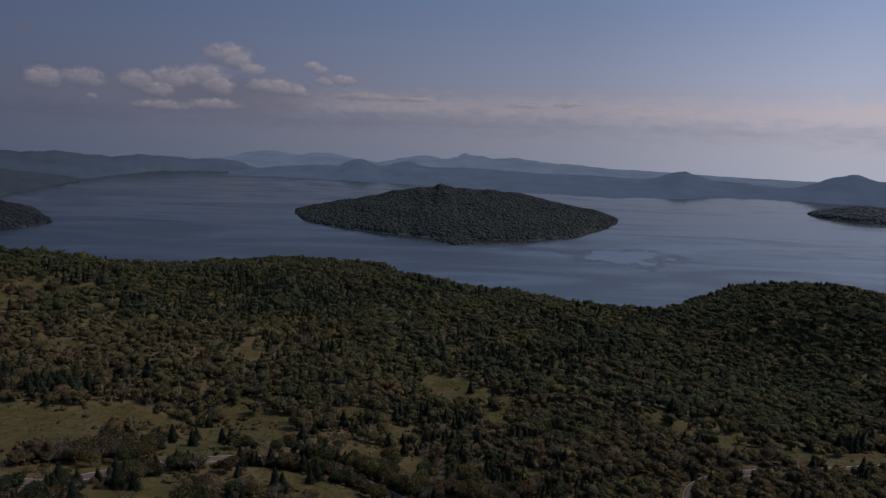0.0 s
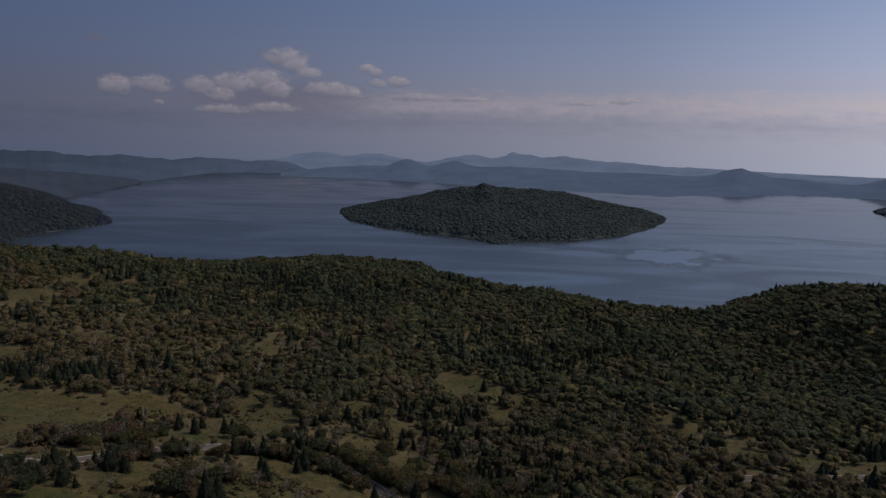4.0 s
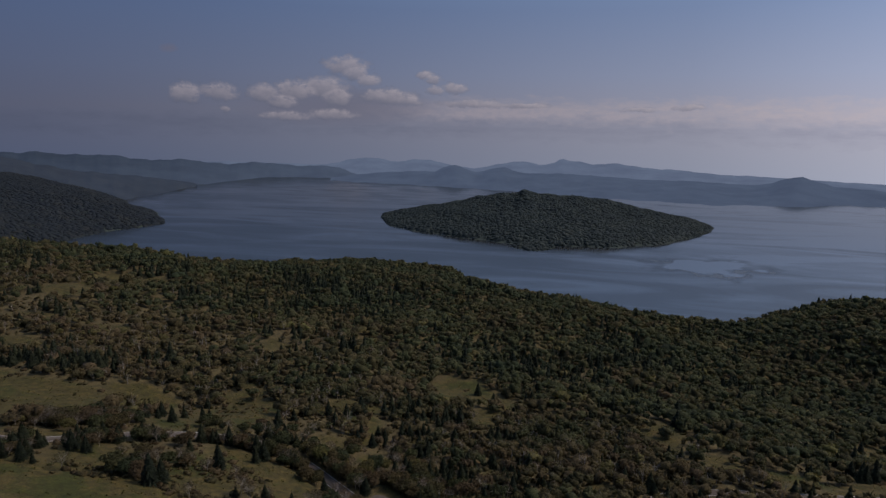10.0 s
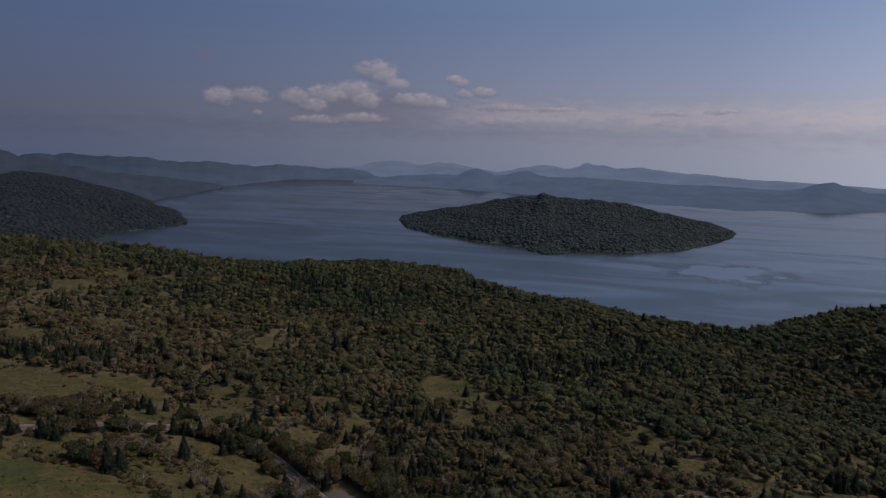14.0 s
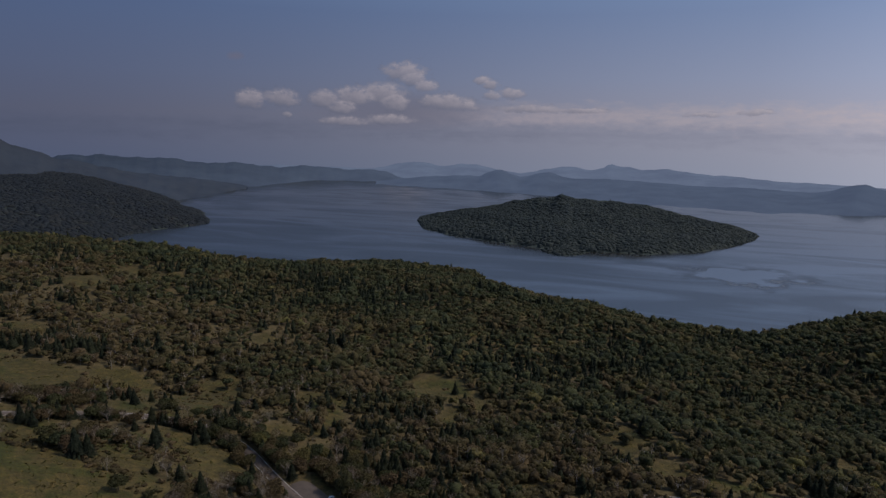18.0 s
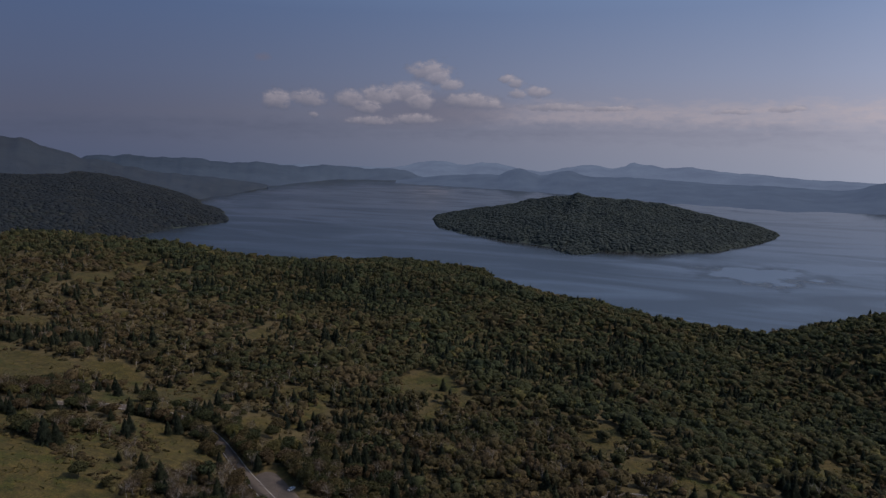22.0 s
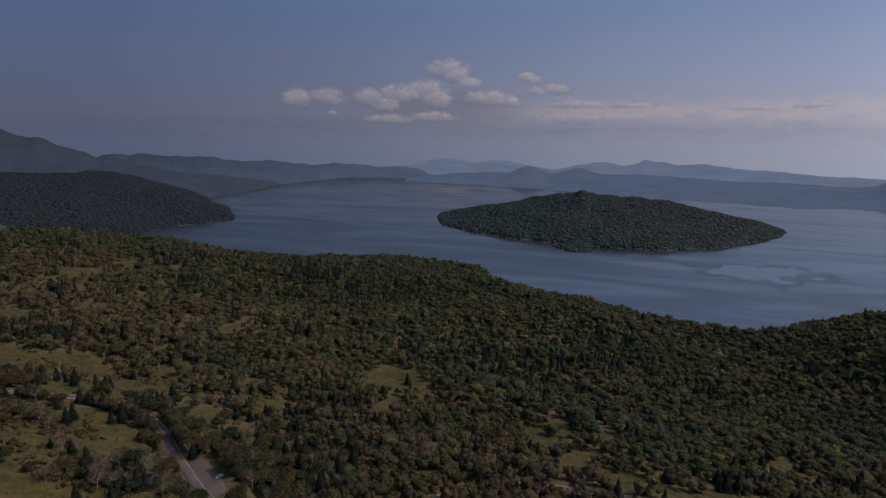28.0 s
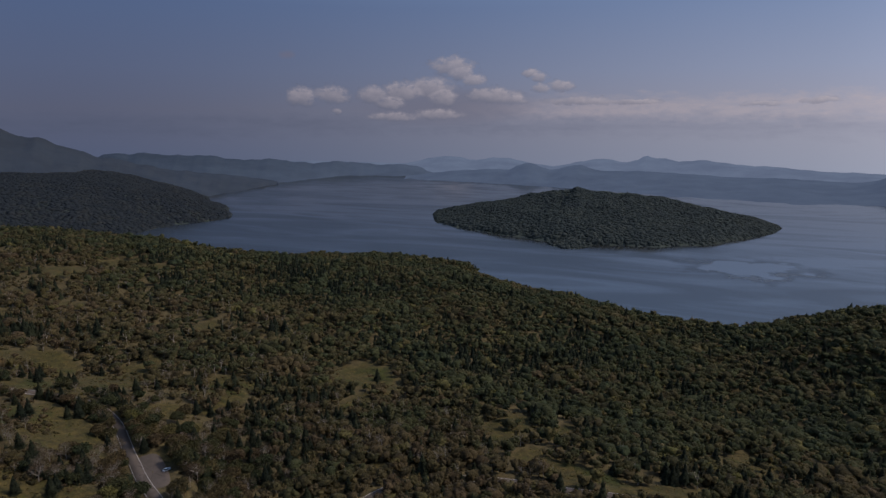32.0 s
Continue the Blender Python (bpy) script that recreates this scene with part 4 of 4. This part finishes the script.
scattered("undergrowth", M_broad_far, [join([lump(ICO0, (0, 0, 0.5), np.array([1.2, 1.2, 0.8]), 0.35), leaves_on(np.array([0, 0, 0.6]), np.array([1.3, 1.3, 0.9]), 6, 0.45)]) for _ in range(5)],
          ux[k], uy[k], uz[k], rng.uniform(0.6, 1.6, k.sum()), rng.uniform(0, 6.28, k.sum()), np.clip(rng.normal(0.72, 0.14, k.sum()), 0, 0.95), "low brown bushes and bamboo grass between the trees", "bushes")


# tufts of tall grass in the clearings
gx_, gy_ = stand(-420, 420, 165, 560, 2.6)
gm = meadow(gx_, gy_)
gd = np.full(len(gx_), 99.0)
sel = (gx_ > -450) & (gx_ < 360) & (gy_ < 430)
gd[sel] = road_gap(gx_[sel], gy_[sel])[0]
k = (gd > 5.0) & (gm > 0.35) & (rng.uniform(size=len(gx_)) < 0.25 + 0.35 * hummock(gx_, gy_, 14.0, 5.0))
scattered("grass_tufts", M_tuft, [leaves_on(np.array([0, 0, 0.02]), np.array([0.7, 0.7, 0.16]), 6, 0.3) for _ in range(6)], gx_[k], gy_[k], land(gx_[k], gy_[k]), rng.uniform(0.6, 1.7, k.sum()), rng.uniform(0, 6.28, k.sum()),
          rng.uniform(0, 1, k.sum()), "tufts of tall dry grass in the clearings", "grass")


# forest on the island, the headland and the islet
def cover(name, fn, x0, x1, y0, y1, step, label, front, mat):
    a, b_ = np.meshgrid(np.arange(x0, x1, step), np.arange(y0, y1, step))
    a, b_ = (a + rng.uniform(-0.45, 0.45, a.shape) * step).ravel(), (b_ + rng.uniform(-0.45, 0.45, b_.shape) * step).ravel()
    z = fn(a, b_)
    q = (z > 0.9) & front(a, b_)
    a, b_, z = a[q], b_[q], z[q]
    n = len(a)
    w = step * 1.0
    temps = [lump(HALF, (0, 0, 0.4), np.array([w * 0.95, w * 0.95, 1.9]), 0.16) for _ in range(12)] + [conifer_crown(4.2, w * 1.1, 3, 5)]
    scattered(name, mat, temps, a, b_, z, rng.uniform(0.65, 1.3, n), rng.uniform(0, 6.28, n), np.clip(rng.normal(0.4, 0.2, n) + 0.3 * hummock(a, b_, 40.0) + 0.2 * hummock(a, b_, 14.0), 0, 1), label, "trees", True, fn)


# blue air haze is mixed into these leaf colours, most for the islet
M_isle = leaf_material("island_canopy_hazed", [(0.0, (0.031, 0.043, 0.045)), (0.5, (0.039, 0.051, 0.050)), (1.0, (0.052, 0.062, 0.056))], "tint", 0.12, 0.12, (0.92, 1.08), 0.2)
M_head = leaf_material("headland_canopy_hazed", [(0.0, (0.022, 0.029, 0.039)), (0.5, (0.029, 0.036, 0.043)), (1.0, (0.041, 0.043, 0.044))], "tint", 0.12, 0.14, (0.9, 1.1), 0.2)
M_islet = leaf_material("islet_canopy_hazed", [(0.0, (0.057, 0.072, 0.088)), (1.0, (0.066, 0.081, 0.095))], "tint", 0.22, 0.1, (0.94, 1.06), 0.3)
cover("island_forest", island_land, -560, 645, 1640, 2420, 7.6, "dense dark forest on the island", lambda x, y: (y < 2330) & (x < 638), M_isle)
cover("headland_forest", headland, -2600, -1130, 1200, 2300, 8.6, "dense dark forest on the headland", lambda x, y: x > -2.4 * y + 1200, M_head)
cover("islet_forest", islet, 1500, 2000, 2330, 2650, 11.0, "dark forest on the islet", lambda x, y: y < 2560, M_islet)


# ---- road and lay-by ----
def road_material():
    m, n, l, b = material("worn_asphalt", 0.85)
    t, t2 = noise_tex(n, l, 0.15, 5, 0.6), noise_tex(n, l, 4.0, 4, 0.7)
    r = ramp(n, [(0.3, (0.068, 0.054, 0.047)), (0.7, (0.100, 0.080, 0.068))])
    l.new(t.outputs[0], r.inputs[0])
    r2 = ramp(n, [(0.3, (0.8, 0.8, 0.8)), (0.7, (1.15, 1.15, 1.15))])
    l.new(t2.outputs[0], r2.inputs[0])
    l.new(mix_rgb(n, l, 1.0, r.outputs[0], r2.outputs[0], "MULTIPLY"), b.inputs["Base Color"])
    bump(n, l, b, t2.outputs[0], 0.3, 0.02)
    return m


def plain(name, colour, rough, metal=0.0):
    m, n, l, b = material(name, rough)
    t = noise_tex(n, l, 2.5, 4)
    r = ramp(n, [(0.3, tuple(c * 0.85 for c in colour)), (0.7, tuple(c * 1.1 for c in colour))])
    l.new(t.outputs[0], r.inputs[0])
    l.new(r.outputs[0], b.inputs["Base Color"])
    b.inputs["Metallic"].default_value = metal
    return m


M_road, M_paint = road_material(), plain("worn_white_paint", (0.44, 0.42, 0.40), 0.7)


def ribbon(line, heights, off0, off1, lift):
    d = np.gradient(line, axis=0)
    d /= np.linalg.norm(d, axis=1)[:, None]
    nrm = np.stack([-d[:, 1], d[:, 0]], 1)
    n = len(line)
    v = np.concatenate([np.c_[line + nrm * off0, heights + lift], np.c_[line + nrm * off1, heights + lift], np.c_[line + nrm * off0, heights - 0.4], np.c_[line + nrm * off1, heights - 0.4]])
    i = np.arange(n - 1)
    return v, np.concatenate([np.stack([i, i + 1, i + 1 + n, i + n], 1), np.stack([i + 2 * n, i + 1 + 2 * n, i + 1, i], 1), np.stack([i + n, i + 1 + n, i + 1 + 3 * n, i + 3 * n], 1)])


road = tagged(mesh_object("road", *ribbon(PASS_ROAD, ROAD_Z, -3.3, 3.3, 0.06), M_road), "winding two-lane asphalt mountain road", "road", kind="structure")
for name, o0, o1 in (("edge_line", -2.98, -2.8), ("edge_line", 2.8, 2.98)):
    tagged(mesh_object(name, *ribbon(PASS_ROAD, ROAD_Z, o0, o1, 0.13), M_paint), "white painted line along the road", "marking", kind="structure")


def lay_by(share, lift):
    lx, ly, la, lb, tn = LOT
    t = np.linspace(0, 2 * np.pi, 41)[:-1]
    u = np.sign(np.cos(t)) * np.abs(np.cos(t)) ** 0.6 * la * share
    v = np.sign(np.sin(t)) * np.abs(np.sin(t)) ** 0.6 * lb * share
    c, s = math.cos(radians(tn)), math.sin(radians(tn))
    x, y = lx + u * c - v * s, ly + u * s + v * c
    return np.stack([x, y, road_gap(x, y)[1] + lift], 1)


rings = [lay_by(0.04, 0.035), lay_by(0.35, 0.035), lay_by(0.7, 0.035), lay_by(1.0, 0.03), lay_by(1.04, -0.6)]
i, j = np.arange(40), (np.arange(40) + 1) % 40
me = mesh_object("lay_by", np.concatenate(rings), np.concatenate([np.stack([i + k * 40, i + k * 40 + 40, j + k * 40 + 40, j + k * 40], 1) for k in range(4)]), M_road, True)
tagged(me, "asphalt lay-by beside the mountain road", "lay-by", kind="structure")


# ---- the parked car ----
def car_part(name, bm, mat, parent, label=""):
    me = bpy.data.meshes.new(name)
    bm.to_mesh(me)
    bm.free()
    me.materials.append(mat)
    ob = new(name, me)
    ob.parent = parent
    if label:
        ob["label"] = label
    return ob


def box(x, y, z, sx, sy, sz, bevel=0.0, taper=1.0):
    bm = bmesh.new()
    bmesh.ops.create_cube(bm, size=1.0)
    for v in bm.verts:
        k = taper if v.co.z > 0 else 1.0
        v.co = (v.co.x * sx * k, v.co.y * sy * (k * 0.5 + 0.5), v.co.z * sz)
    if bevel:
        bmesh.ops.bevel(bm, geom=bm.edges[:], offset=bevel, segments=2, affect="EDGES")
    bmesh.ops.translate(bm, verts=bm.verts, vec=(x, y, z))
    return bm


def wheel_disc(x, y, z, r, w):
    bm = bmesh.new()
    bmesh.ops.create_cone(bm, cap_ends=True, segments=18, radius1=r, radius2=r, depth=w, matrix=Matrix.Translation((x, y, z)) @ Matrix.Rotation(math.pi / 2, 4, "X"))
    bmesh.ops.bevel(bm, geom=bm.edges[:], offset=0.02, segments=1, affect="EDGES")
    return bm


M_body = plain("pale_blue_grey_car_paint", (0.42, 0.47, 0.52), 0.3, 0.3)
M_tyre = plain("tyre_rubber", (0.025, 0.025, 0.026), 0.85)
M_rim = plain("grey_alloy", (0.45, 0.45, 0.46), 0.35, 0.9)
M_lamp = plain("lamp_lens", (0.7, 0.7, 0.68), 0.15)
M_tail = plain("red_lamp_lens", (0.35, 0.02, 0.02), 0.2)
M_glass, gn, gl, gb = material("car_glass", 0.05)
gb.inputs["Base Color"].default_value, gb.inputs["Specular IOR Level"].default_value = (0.02, 0.025, 0.03, 1), 0.6
car = new("car")
car_part("body", box(0, 0, 0.62, 4.2, 1.70, 0.62, 0.12), M_body, car)
car_part("roof", box(-0.25, 0, 1.17, 2.5, 1.50, 0.56, 0.10, 0.72), M_glass, car, "dark tinted windows all round")
car_part("roof_panel", box(-0.25, 0, 1.46, 1.75, 1.24, 0.05, 0.02), M_body, car)
car_part("front_bumper", box(2.07, 0, 0.45, 0.18, 1.6, 0.26, 0.06), M_body, car)
car_part("rear_bumper", box(-2.07, 0, 0.45, 0.18, 1.6, 0.26, 0.06), M_body, car)
for sy in (-1, 1):
    car_part("headlight", box(2.06, sy * 0.6, 0.72, 0.12, 0.34, 0.16, 0.03), M_lamp, car)
    car_part("tail_light", box(-2.06, sy * 0.66, 0.76, 0.12, 0.24, 0.2, 0.03), M_tail, car)
    car_part("side_mirror", box(0.75, sy * 0.93, 1.0, 0.16, 0.2, 0.13, 0.03), M_body, car)
    for sx in (-1.28, 1.32):
        wheel = car_part("wheel", wheel_disc(sx, sy * 0.76, 0.31, 0.31, 0.2), M_tyre, car)
        car_part("rim", wheel_disc(sx, sy * 0.84, 0.31, 0.19, 0.08), M_rim, wheel)
car.matrix_basis = Matrix.Translation((29.4, 268.6, float(road_gap(np.array([29.4]), np.array([268.6]))[1][0]) + 0.05)) @ Matrix.Rotation(radians(70), 4, "Z")
tagged(car, "pale grey-blue hatchback parked at the edge of the lay-by", "car")
